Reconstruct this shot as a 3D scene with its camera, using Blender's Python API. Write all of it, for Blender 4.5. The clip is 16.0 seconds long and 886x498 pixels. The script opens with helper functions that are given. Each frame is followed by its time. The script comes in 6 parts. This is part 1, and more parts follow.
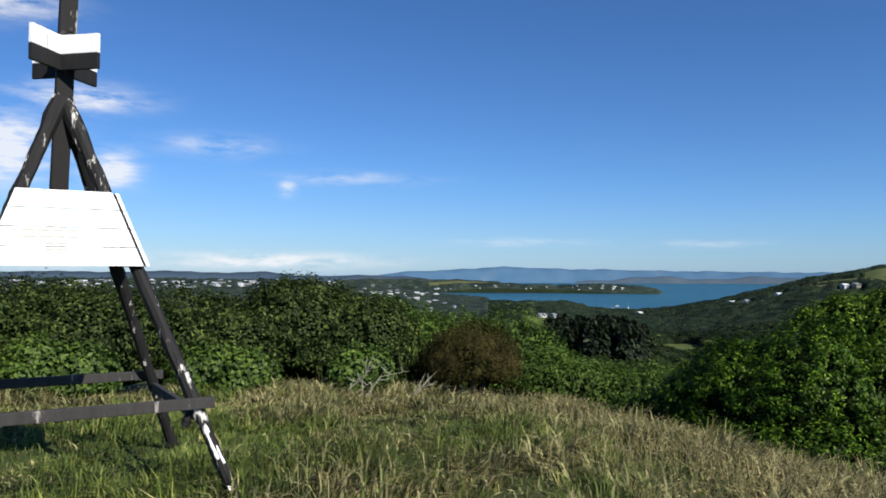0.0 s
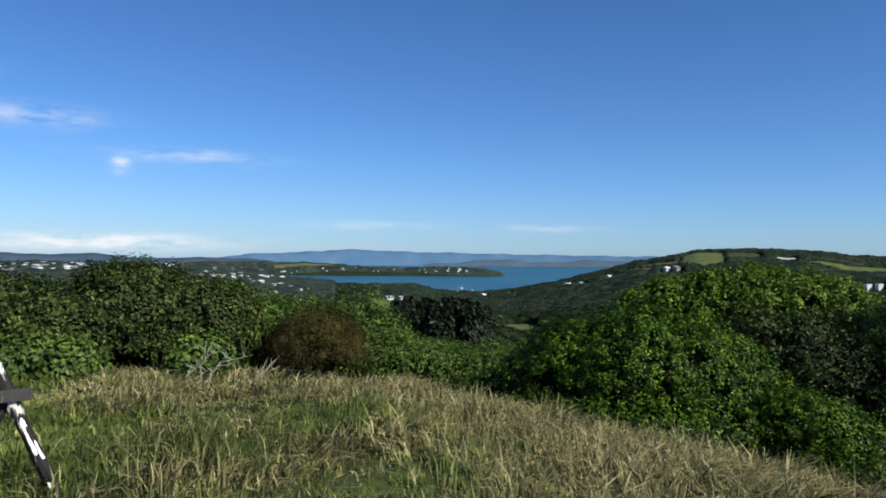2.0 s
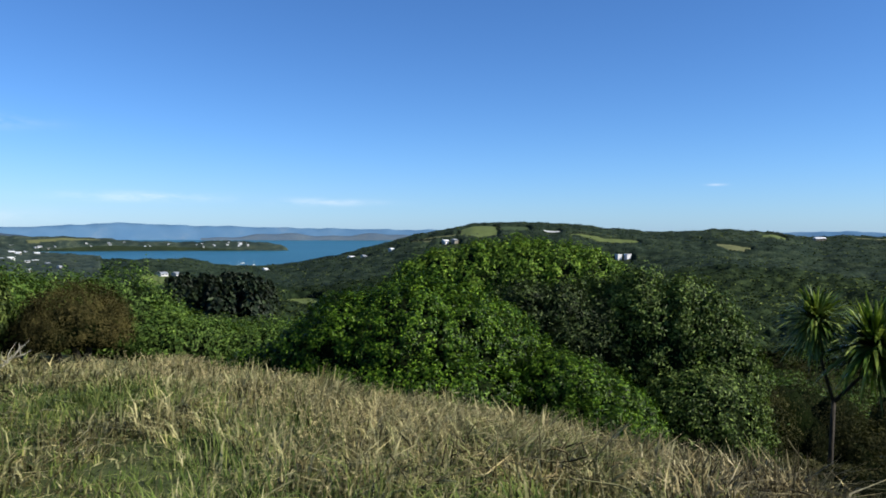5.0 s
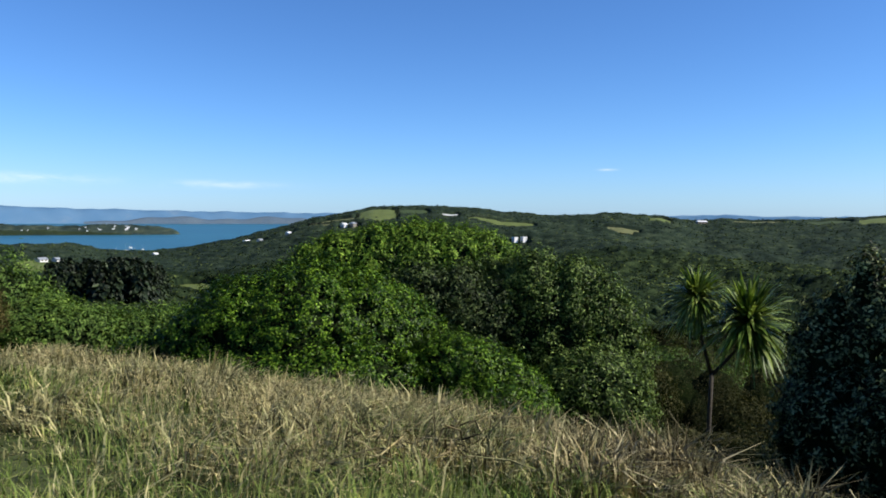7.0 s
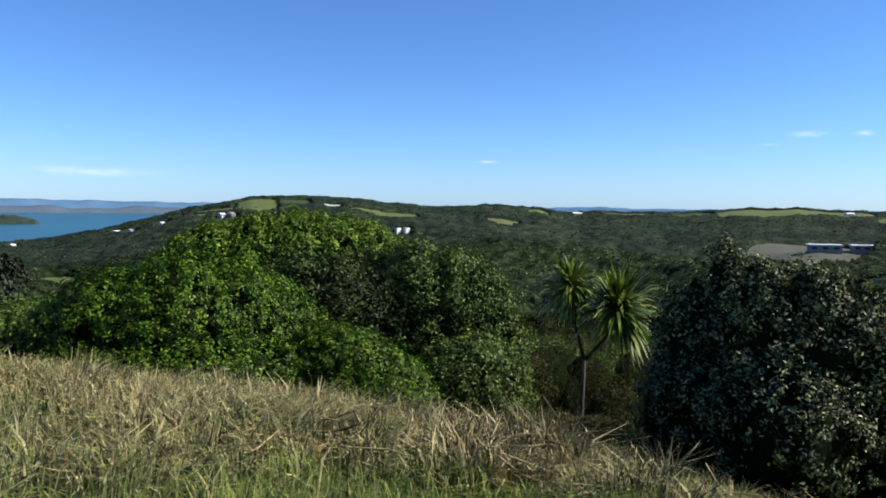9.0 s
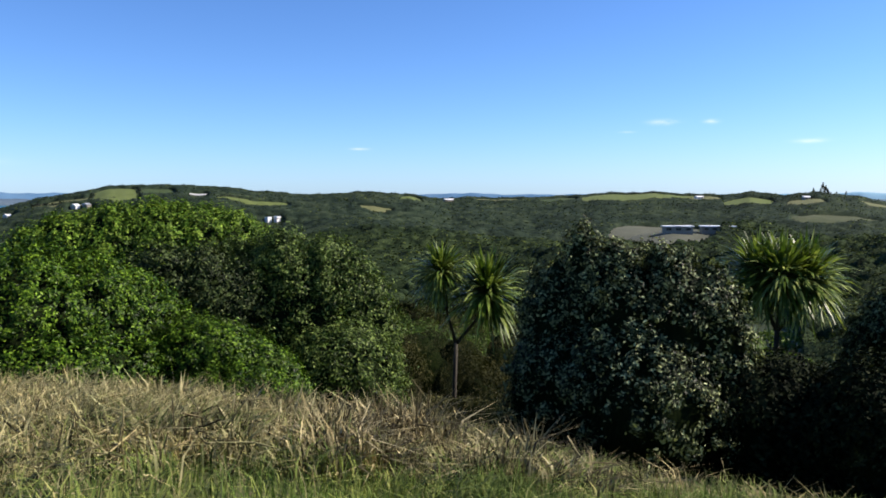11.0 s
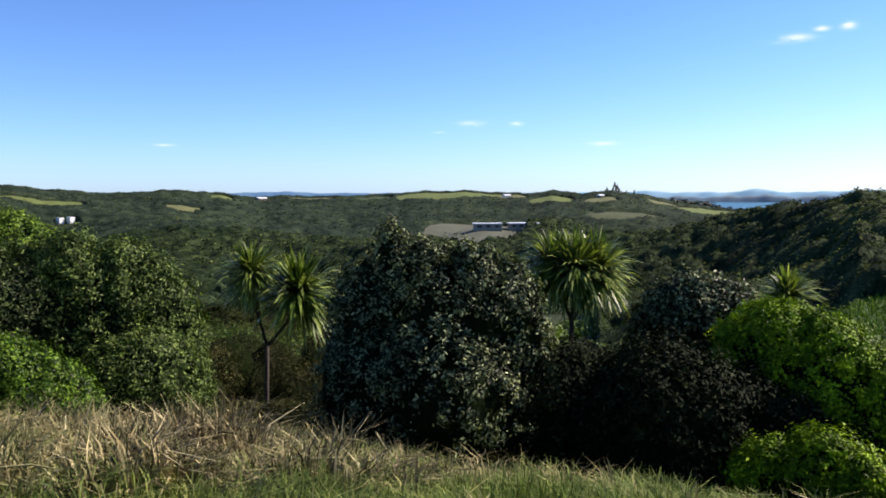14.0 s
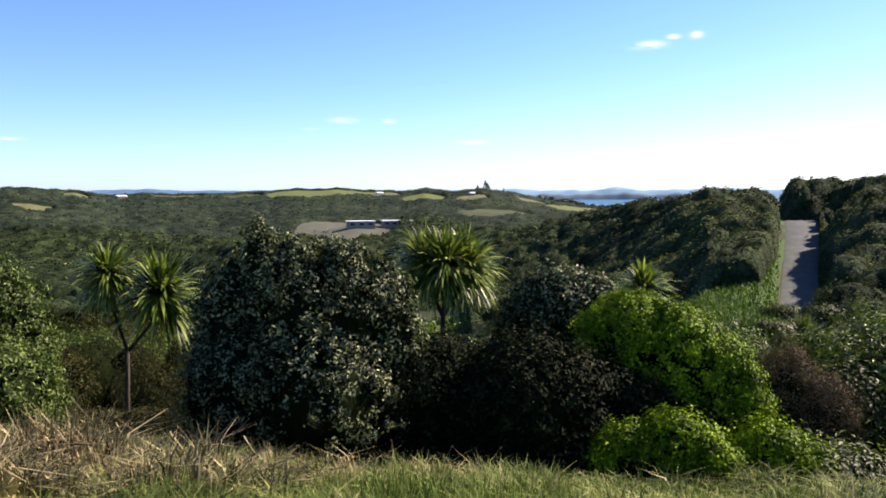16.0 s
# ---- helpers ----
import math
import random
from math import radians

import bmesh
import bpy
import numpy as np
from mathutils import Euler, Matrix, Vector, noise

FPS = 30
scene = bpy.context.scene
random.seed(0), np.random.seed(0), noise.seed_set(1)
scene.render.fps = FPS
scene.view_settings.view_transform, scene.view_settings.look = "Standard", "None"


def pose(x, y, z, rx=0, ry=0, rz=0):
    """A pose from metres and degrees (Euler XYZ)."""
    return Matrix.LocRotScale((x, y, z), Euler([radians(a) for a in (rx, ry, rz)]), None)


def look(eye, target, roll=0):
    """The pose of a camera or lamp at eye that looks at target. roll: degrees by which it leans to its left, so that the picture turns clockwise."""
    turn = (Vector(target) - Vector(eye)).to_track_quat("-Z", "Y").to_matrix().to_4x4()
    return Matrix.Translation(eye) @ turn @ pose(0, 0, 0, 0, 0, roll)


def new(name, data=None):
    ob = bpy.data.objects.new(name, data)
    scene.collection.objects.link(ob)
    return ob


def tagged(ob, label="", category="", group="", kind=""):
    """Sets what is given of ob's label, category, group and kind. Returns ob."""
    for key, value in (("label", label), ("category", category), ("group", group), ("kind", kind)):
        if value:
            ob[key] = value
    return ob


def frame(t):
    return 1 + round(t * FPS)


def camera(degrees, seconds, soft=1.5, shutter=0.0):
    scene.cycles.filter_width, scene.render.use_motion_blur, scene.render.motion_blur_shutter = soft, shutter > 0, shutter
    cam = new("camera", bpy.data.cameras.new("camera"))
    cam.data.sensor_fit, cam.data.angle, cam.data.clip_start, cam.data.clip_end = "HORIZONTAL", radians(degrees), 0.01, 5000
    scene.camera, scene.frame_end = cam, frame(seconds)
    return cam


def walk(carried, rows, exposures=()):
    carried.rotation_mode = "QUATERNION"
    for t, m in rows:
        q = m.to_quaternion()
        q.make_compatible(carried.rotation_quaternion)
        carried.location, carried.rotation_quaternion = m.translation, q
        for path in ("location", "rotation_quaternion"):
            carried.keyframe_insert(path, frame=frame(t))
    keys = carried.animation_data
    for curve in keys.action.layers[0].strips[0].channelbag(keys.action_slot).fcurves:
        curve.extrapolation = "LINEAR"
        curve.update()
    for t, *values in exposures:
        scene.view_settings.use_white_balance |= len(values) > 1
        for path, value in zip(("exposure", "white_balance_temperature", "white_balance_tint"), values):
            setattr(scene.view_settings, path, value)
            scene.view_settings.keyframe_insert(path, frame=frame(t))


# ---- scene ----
cam = camera(60.3, 16.0, soft=1.8)
# seconds, place, turn
ROWS = [
    (0.0, 0.031, -0.009, 1.596, 91.92, -0.08, -0.07),
    (0.5, 0.040, -0.011, 1.598, 91.89, -0.11, -3.25),
    (1.0, 0.046, -0.016, 1.599, 91.79, -0.01, -6.16),
    (1.5, 0.053, -0.017, 1.599, 91.14, -0.20, -8.76),
    (2.0, 0.059, -0.019, 1.597, 90.66, -0.30, -11.48),
    (2.5, 0.072, -0.019, 1.598, 90.32, -0.12, -13.99),
    (3.0, 0.085, -0.024, 1.595, 90.02, -0.13, -16.42),
    (3.5, 0.094, -0.032, 1.593, 89.70, 0.00, -19.00),
    (4.0, 0.109, -0.044, 1.591, 89.41, 0.13, -21.74),
    (4.5, 0.123, -0.052, 1.591, 89.11, 0.00, -24.91),
    (7.0, 0.165, -0.073, 1.577, 87.51, -0.19, -35.19),
    (7.5, 0.178, -0.080, 1.573, 87.51, -0.04, -37.27),
    (8.0, 0.183, -0.090, 1.572, 87.39, -0.17, -39.45),
    (8.5, 0.187, -0.097, 1.570, 87.20, -0.51, -41.92),
    (9.0, 0.190, -0.096, 1.573, 86.87, -0.54, -43.96),
    (11.5, 0.243, -0.168, 1.566, 85.81, 0.15, -55.98),
    (12.0, 0.253, -0.184, 1.566, 85.75, 0.17, -58.32),
    (12.5, 0.261, -0.204, 1.569, 85.83, 0.45, -60.45),
    (13.0, 0.268, -0.225, 1.570, 85.83, 0.28, -62.76),
    (13.5, 0.271, -0.243, 1.571, 85.84, 0.23, -64.94),
    (14.0, 0.269, -0.259, 1.570, 85.81, 0.14, -67.23),
    (14.5, 0.268, -0.271, 1.569, 85.90, 0.06, -69.43),
    (15.0, 0.267, -0.288, 1.571, 85.78, 0.12, -71.81),
    (15.5, 0.266, -0.300, 1.574, 85.65, 0.08, -74.34),
    (16.0, 0.258, -0.315, 1.573, 85.61, 0.11, -76.72),
]
walk(cam, [(t, pose(x, y, z, rx, ry, rz)) for t, x, y, z, rx, ry, rz in ROWS],
     [(0.0, 0.42, 6500, 10), (2.5, 0.49, 6500, 10), (4.5, 0.68, 6450, 10), (9.0, 0.92, 6600, 13), (13.0, 1.14, 6950, 19), (15.0, 1.27, 7200, 23), (16.0, 1.46, 7500, 26)])

# ---- world, sun, exposure ----
SUN_AZ, SUN_EL = 136.0, 37.0


def heading(az):
    """Unit vector on the plan, az degrees clockwise from +y."""
    return Vector((math.sin(radians(az)), math.cos(radians(az)), 0))


def at(az, r, z=0.0):
    return Vector((r * math.sin(radians(az)), r * math.cos(radians(az)), z))


sun_data = bpy.data.lights.new("sun", "SUN")
sun_data.energy, sun_data.angle, sun_data.color = 5.0, radians(0.53), (1.0, 0.94, 0.84)
sun = new("sun", sun_data)
sun.matrix_world = look(heading(SUN_AZ) * 50 * math.cos(radians(SUN_EL)) + Vector((0, 0, 50 * math.sin(radians(SUN_EL)))), (0, 0, 0))

world = bpy.data.worlds.new("sky")
scene.world = world
world.use_nodes = True


def build_world():
    nt = world.node_tree
    N, L = nt.nodes, nt.links
    sky = N.new("ShaderNodeTexSky")
    sky.sky_type, sky.sun_disc = "NISHITA", False
    sky.sun_elevation, sky.sun_rotation = radians(SUN_EL), radians(SUN_AZ)
    sky.air_density, sky.dust_density, sky.ozone_density, sky.altitude = 1.0, 0.35, 2.5, 120
    tex = N.new("ShaderNodeTexCoord")

    def m(op, a, b=None, c=None):
        n = N.new("ShaderNodeMath")
        n.operation = op
        for i, v in enumerate((a, b, c)):
            if v is None:
                continue
            if isinstance(v, (int, float)):
                n.inputs[i].default_value = v
            else:
                L.new(v, n.inputs[i])
        return n.outputs[0]

    sep = N.new("ShaderNodeSeparateXYZ")
    L.new(tex.outputs["Generated"], sep.inputs[0])
    az = m("MULTIPLY", m("ARCTAN2", sep.outputs[0], sep.outputs[1]), 57.2958)
    el = m("MULTIPLY", m("ARCSINE", sep.outputs[2]), 57.2958)
    # fair-weather clouds: heading, height, half width, half height, weight
    clouds = [(-31, 8.2, 3.6, 1.9, 2.2), (-23.6, 7.2, 1.6, 1.1, 1.6), (-25.5, 11.9, 3.4, 0.75, 1.3), (-30.5, 17.8, 3.4, 1.2, 1.3),
              (-16.5, 9.2, 3.6, 0.7, 0.55), (-11.5, 6.4, 0.6, 0.6, 0.8), (-7, 7.1, 4.6, 0.45, 0.5), (-13, 1.0, 7.5, 0.5, 1.4),
              (6, 2.4, 4.5, 0.3, 0.4), (19, 2.2, 3.2, 0.25, 0.35), (-26, 1.1, 5, 0.6, 1.2), (69.6, 5.15, 0.85, 0.16, 0.75), (72.7, 5.1, 0.40, 0.13, 0.75),
              (79.0, 3.6, 0.8, 0.14, 0.5), (47.3, 3.4, 0.6, 0.08, 0.4), (66.9, 4.5, 0.5, 0.06, 0.3), (91.5, 10.2, 1.0, 0.22, 0.8), (93.3, 10.7, 0.4, 0.15, 0.75), (94.8, 10.75, 0.40, 0.20, 0.8)]
    comb = N.new("ShaderNodeCombineXYZ")
    L.new(m("MULTIPLY", az, 0.28), comb.inputs[0])
    L.new(m("MULTIPLY", el, 1.1), comb.inputs[1])
    nz = N.new("ShaderNodeTexNoise")
    nz.inputs["Scale"].default_value, nz.inputs["Detail"].default_value, nz.inputs["Roughness"].default_value = 1.0, 7.0, 0.62
    L.new(comb.outputs[0], nz.inputs["Vector"])
    total = None
    for a, e, w, h, g in clouds:
        dx = m("DIVIDE", m("SUBTRACT", az, a), w)
        dy = m("DIVIDE", m("SUBTRACT", el, e), h)
        d2 = m("ADD", m("MULTIPLY", dx, dx), m("MULTIPLY", dy, dy))
        mask = m("MULTIPLY", m("EXPONENT", m("MULTIPLY", d2, -1.0)), g)
        total = mask if total is None else m("MAXIMUM", total, mask)
    dense = m("MULTIPLY", total, m("MULTIPLY_ADD", m("SUBTRACT", nz.outputs[0], 0.36), 4.0, 0.0))
    dense.node.use_clamp = True
    mix = N.new("ShaderNodeMix")
    mix.data_type = "RGBA"
    L.new(m("MULTIPLY", dense, 0.85), mix.inputs["Factor"])
    blue = N.new("ShaderNodeMix")
    blue.data_type, blue.blend_type = "RGBA", "MULTIPLY"
    blue.inputs["Factor"].default_value = 1.0
    L.new(sky.outputs[0], blue.inputs["A"])
    lum = N.new("ShaderNodeRGBToBW")
    L.new(sky.outputs[0], lum.inputs[0])
    near_sun = m("DIVIDE", m("SUBTRACT", lum.outputs[0], 5.0), 9.0)
    near_sun.node.use_clamp = True
    tint = N.new("ShaderNodeMix")
    tint.data_type = "RGBA"
    L.new(near_sun, tint.inputs["Factor"])
    pale = N.new("ShaderNodeMix")
    pale.data_type = "RGBA"
    L.new(m("EXPONENT", m("MULTIPLY", m("ABSOLUTE", el), -0.2)), pale.inputs["Factor"])
    pale.inputs["A"].default_value = (0.55, 0.945, 1.48, 1)
    pale.inputs["B"].default_value = (0.63, 0.97, 1.68, 1)
    L.new(pale.outputs["Result"], tint.inputs["A"])
    tint.inputs["B"].default_value = (0.85, 1.0, 1.26, 1)
    L.new(tint.outputs["Result"], blue.inputs["B"])
    # the air whitens low over the land, away from the sun
    low = m("EXPONENT", m("MULTIPLY", m("ABSOLUTE", el), -0.13))
    haze = N.new("ShaderNodeVectorMath")
    haze.operation = "SCALE"
    L.new(blue.outputs["Result"], haze.inputs[0])
    L.new(m("MULTIPLY_ADD", m("MULTIPLY", low, m("SUBTRACT", 1.0, near_sun)), 0.34, 1.0), haze.inputs["Scale"])
    L.new(haze.outputs[0], mix.inputs["A"])
    mix.inputs["B"].default_value = (12.5, 12.7, 13.2, 1)
    bg = N["Background"]
    L.new(mix.outputs["Result"], bg.inputs["Color"])
    bg.inputs["Strength"].default_value = 0.055


build_world()


# ---- materials ----
class Mat:
    """A node material with a Principled shader and short helpers."""

    def __init__(self, name, rough=0.7, metal=0.0, spec=0.4):
        self.mat = bpy.data.materials.new(name)
        self.mat.use_nodes = True
        self.nt = self.mat.node_tree
        self.N, self.L = self.nt.nodes, self.nt.links
        self.b = self.N["Principled BSDF"]
        self.b.inputs["Roughness"].default_value = rough
        self.b.inputs["Metallic"].default_value = metal
        self.b.inputs["Specular IOR Level"].default_value = spec
        self.geo = self.N.new("ShaderNodeNewGeometry")
        self.info = self.N.new("ShaderNodeObjectInfo")
        self.tc = self.N.new("ShaderNodeTexCoord")

    def noise(self, scale, detail=4, rough=0.6, stretch=None, world=True):
        n = self.N.new("ShaderNodeTexNoise")
        n.inputs["Scale"].default_value, n.inputs["Detail"].default_value, n.inputs["Roughness"].default_value = scale, detail, rough
        src = self.geo.outputs["Position"] if world else self.tc.outputs["Object"]
        if stretch:
            mp = self.N.new("ShaderNodeMapping")
            mp.inputs["Scale"].default_value = stretch
            self.L.new(src, mp.inputs[0])
            src = mp.outputs[0]
        self.L.new(src, n.inputs["Vector"])
        return n.outputs[0]

    def ramp(self, fac, stops):
        r = self.N.new("ShaderNodeValToRGB")
        els = r.color_ramp.elements
        while len(els) < len(stops):
            els.new(0.5)
        for e, (p, c) in zip(els, stops):
            e.position, e.color = p, (*c, 1)
        self.L.new(fac, r.inputs[0])
        return r.outputs[0]

    def mix(self, fac, a, b, how="MIX"):
        n = self.N.new("ShaderNodeMix")
        n.data_type, n.blend_type = "RGBA", how
        for key, v in (("Factor", fac), ("A", a), ("B", b)):
            if isinstance(v, (int, float)):
                n.inputs[key].default_value = v
            elif isinstance(v, tuple):
                n.inputs[key].default_value = (*v, 1)
            else:
                self.L.new(v, n.inputs[key])
        return n.outputs["Result"]

    def math(self, op, a, b=0.0):
        n = self.N.new("ShaderNodeMath")
        n.operation = op
        for i, v in enumerate((a, b)):
            if isinstance(v, (int, float)):
                n.inputs[i].default_value = v
            else:
                self.L.new(v, n.inputs[i])
        return n.outputs[0]

    def color(self, c):
        if isinstance(c, tuple):
            self.b.inputs["Base Color"].default_value = (*c, 1)
        else:
            self.L.new(c, self.b.inputs["Base Color"])
        return self

    def bump(self, height, strength=0.3, distance=0.01):
        n = self.N.new("ShaderNodeBump")
        n.inputs["Strength"].default_value, n.inputs["Distance"].default_value = strength, distance
        self.L.new(height, n.inputs["Height"])
        self.L.new(n.outputs[0], self.b.inputs["Normal"])
        return self

    def translucent(self, col, amount):
        t = self.N.new("ShaderNodeBsdfTranslucent")
        if isinstance(col, tuple):
            t.inputs[0].default_value = (*col, 1)
        else:
            self.L.new(col, t.inputs[0])
        mx = self.N.new("ShaderNodeMixShader")
        mx.inputs[0].default_value = amount
        out = self.N["Material Output"]
        self.L.new(self.b.outputs[0], mx.inputs[1])
        self.L.new(t.outputs[0], mx.inputs[2])
        self.L.new(mx.outputs[0], out.inputs[0])
        return self


def leaf_material(name, dark, mid, light, rough=0.45, spec=0.10, see=0.2, patch=0.8, pos=(0.5, 0.85)):
    """Leaves: each one its own green, with drifts of paler growth through the crown."""
    k = Mat(name, rough, 0, spec)
    one = k.ramp(k.geo.outputs["Random Per Island"], [(0.0, dark), (pos[0], mid), (pos[1], light), (1.0, tuple(v * 1.25 for v in light))])
    drift = k.ramp(k.noise(patch, 3), [(0.35, (0.58, 0.60, 0.55)), (0.65, (0.95, 0.92, 0.83))])
    tuft = k.ramp(k.noise(patch * 6.0, 2), [(0.36, (0.42, 0.45, 0.40)), (0.5, (0.92, 0.92, 0.88)), (0.64, (1.34, 1.30, 1.16))])
    c = k.mix(1.0, k.mix(1.0, one, drift, "MULTIPLY"), tuft, "MULTIPLY")
    if patch < 0.1:
        c = k.mix(1.0, c, k.ramp(k.noise(0.012, 5, 0.6), [(0.36, (0.42, 0.47, 0.42)), (0.5, (0.98, 1.0, 0.9)), (0.64, (1.5, 1.45, 1.1))]), "MULTIPLY")
    k.color(c)
    k.translucent(k.mix(1.0, c, (1.25, 1.35, 0.6), "MULTIPLY"), see)
    return k.mat


def blade_material(name, stops, see=0.2):
    k = Mat(name, 0.7, 0, 0.12)
    c = k.ramp(k.geo.outputs["Random Per Island"], stops)
    c = k.mix(1.0, c, k.ramp(k.noise(1.3, 3), [(0.34, (0.56, 0.61, 0.52)), (0.66, (1.08, 1.03, 0.93))]), "MULTIPLY")
    c = k.mix(1.0, c, k.ramp(k.noise(4.5, 3), [(0.36, (0.52, 0.57, 0.47)), (0.52, (1.0, 1.0, 0.98)), (0.66, (1.36, 1.30, 1.12))]), "MULTIPLY")
    k.color(c)
    k.translucent(c, see)
    return k.mat


def wood_material(name, base, flake, cover, scale=9.0):
    """Weathered painted timber: paint with flaked patches."""
    k = Mat(name, 0.75, 0, 0.3)
    grain = k.noise(14, 5, 0.7, (1, 1, 0.12), world=False)
    wear = k.noise(scale, 6, 0.7, (1, 1, 0.18), world=False)
    old = k.ramp(grain, [(0.3, tuple(v * 0.6 for v in base)), (0.7, base)])
    mask = k.ramp(wear, [(cover, (0, 0, 0)), (cover + 0.05, (1, 1, 1))])
    k.color(k.mix(mask, old, flake))
    k.bump(k.math("ADD", grain, wear), 0.5, 0.012)
    return k.mat


MAT = {}
MAT["grass_green"] = blade_material("green_grass", [(0, (0.062, 0.104, 0.026)), (0.5, (0.165, 0.222, 0.058)), (0.92, (0.27, 0.30, 0.100)), (1, (0.40, 0.37, 0.18))])
MAT["grass_dry"] = blade_material("dry_grass", [(0, (0.070, 0.058, 0.027)), (0.38, (0.165, 0.153, 0.072)), (0.80, (0.53, 0.485, 0.285)), (1, (0.13, 0.16, 0.052))])
MAT["grass_turf"] = blade_material("turf", [(0, (0.046, 0.090, 0.018)), (0.5, (0.110, 0.178, 0.038)), (1, (0.21, 0.24, 0.078))])
MAT["grass_fresh"] = blade_material("fresh_grass", [(0, (0.042, 0.085, 0.014)), (0.55, (0.110, 0.185, 0.032)), (1, (0.25, 0.29, 0.090))])
MAT["paddock_blade"] = blade_material("paddock_grass", [(0, (0.030, 0.088, 0.006)), (0.5, (0.068, 0.160, 0.012)), (1, (0.135, 0.225, 0.030))])
MAT["dead_stalk"] = blade_material("dead_stalks", [(0, (0.036, 0.030, 0.016)), (0.5, (0.130, 0.110, 0.060)), (0.86, (0.34, 0.30, 0.175)), (1, (0.54, 0.48, 0.32))], 0.1)
MAT["seed_head"] = blade_material("seed_heads", [(0, (0.20, 0.165, 0.085)), (1, (0.52, 0.46, 0.28))])
MAT["leaf_round"] = leaf_material("glossy_green_leaf", (0.008, 0.025, 0.003), (0.031, 0.079, 0.006), (0.118, 0.208, 0.022), 0.36, 0.08, 0.10)
MAT["leaf_hedge"] = leaf_material("hedge_leaf", (0.015, 0.030, 0.009), (0.041, 0.068, 0.019), (0.108, 0.145, 0.044), 0.5)
MAT["leaf_vine"] = leaf_material("vine_leaf", (0.040, 0.085, 0.016), (0.080, 0.145, 0.026), (0.13, 0.20, 0.042), 0.5, 0.2, 0.2)
MAT["leaf_grey"] = leaf_material("olive_grey_leaf", (0.009, 0.021, 0.004), (0.042, 0.082, 0.016), (0.175, 0.245, 0.078), 0.40, 0.06, 0.14)
# darker copy of the olive leaf, with shade in its colour
MAT["leaf_shade"] = leaf_material("shaded_olive_leaf", (0.007, 0.015, 0.004), (0.023, 0.044, 0.011), (0.095, 0.130, 0.052), 0.5, 0.08, 0.08, 0.8, (0.58, 0.94))
# the palest leaves paint sun glints in colour; specular is almost off
MAT["leaf_glint"] = leaf_material("glinting_leathery_leaf", (0.006, 0.011, 0.005), (0.026, 0.038, 0.018), (0.32, 0.375, 0.215), 0.36, 0.04, 0.11, 0.8, (0.52, 0.90))
# near-black leaf: deep shade between bushes is put into its colour
MAT["leaf_shadow"] = leaf_material("shade_black_leaf", (0.005, 0.010, 0.004), (0.012, 0.019, 0.008), (0.030, 0.041, 0.020), 0.7, 0.03, 0.05, 0.8, (0.6, 0.95))
MAT["leaf_fresh"] = leaf_material("fresh_green_leaf", (0.024, 0.062, 0.007), (0.082, 0.162, 0.018), (0.185, 0.285, 0.046), 0.45, 0.07, 0.16)
MAT["leaf_bright"] = leaf_material("lime_green_leaf", (0.046, 0.100, 0.004), (0.135, 0.250, 0.008), (0.245, 0.390, 0.018), 0.55, 0.05, 0.10)
MAT["leaf_scrub"] = leaf_material("scrub_leaf", (0.036, 0.078, 0.016), (0.076, 0.140, 0.028), (0.128, 0.200, 0.048), 0.6)
MAT["leaf_rust"] = leaf_material("rusty_twig", (0.040, 0.038, 0.013), (0.058, 0.053, 0.020), (0.086, 0.076, 0.032), 0.8, 0.05, 0.1)
MAT["leaf_brown"] = leaf_material("brown_scrub_twig", (0.026, 0.030, 0.013), (0.048, 0.052, 0.022), (0.085, 0.084, 0.038), 0.8, 0.06, 0.12)
MAT["leaf_dead"] = leaf_material("dead_brown_twig", (0.055, 0.040, 0.028), (0.095, 0.070, 0.050), (0.15, 0.115, 0.082), 0.8, 0.1, 0.1)
MAT["leaf_forest"] = leaf_material("forest_leaf", (0.008, 0.016, 0.008), (0.030, 0.048, 0.020), (0.092, 0.120, 0.050), 0.85, 0.02, 0.10, 0.035)
MAT["leaf_knoll"] = leaf_material("knoll_bush_leaf", (0.014, 0.025, 0.012), (0.042, 0.064, 0.031), (0.086, 0.114, 0.060), 0.85, 0.02, 0.10, 0.035)
MAT["leaf_pine"] = leaf_material("pine_needle", (0.008, 0.018, 0.010), (0.016, 0.030, 0.015), (0.03, 0.048, 0.022), 0.6, 0.25, 0.05, 0.06)
MAT["leaf_cabbage"] = leaf_material("sword_leaf", (0.042, 0.088, 0.016), (0.115, 0.18, 0.032), (0.31, 0.38, 0.13), 0.42, 0.2, 0.22)
MAT["leaf_flax"] = leaf_material("flax_blade", (0.04, 0.07, 0.025), (0.075, 0.12, 0.04), (0.16, 0.20, 0.09), 0.4, 0.3, 0.2)


def bark_material(name, a, b, spec=0.2):
    k = Mat(name, 0.85, 0, spec)
    n = k.noise(18, 6, 0.7, (1, 1, 0.25))
    k.color(k.ramp(n, [(0.3, a), (0.7, b)])).bump(n, 0.8, 0.02)
    return k.mat


MAT["bark"] = bark_material("grey_bark", (0.015, 0.013, 0.010), (0.058, 0.051, 0.039))
MAT["bark_pale"] = bark_material("bleached_wood", (0.20, 0.19, 0.14), (0.36, 0.34, 0.26))
# almost black: the shade between leaves is put into this colour
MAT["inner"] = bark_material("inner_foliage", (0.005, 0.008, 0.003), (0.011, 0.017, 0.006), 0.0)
MAT["black_wood"] = wood_material("black_painted_timber", (0.012, 0.011, 0.011), (0.42, 0.40, 0.36), 0.64)
MAT["worn_leg"] = wood_material("black_timber_with_white_flakes", (0.014, 0.013, 0.013), (0.60, 0.58, 0.53), 0.60, 11.0)
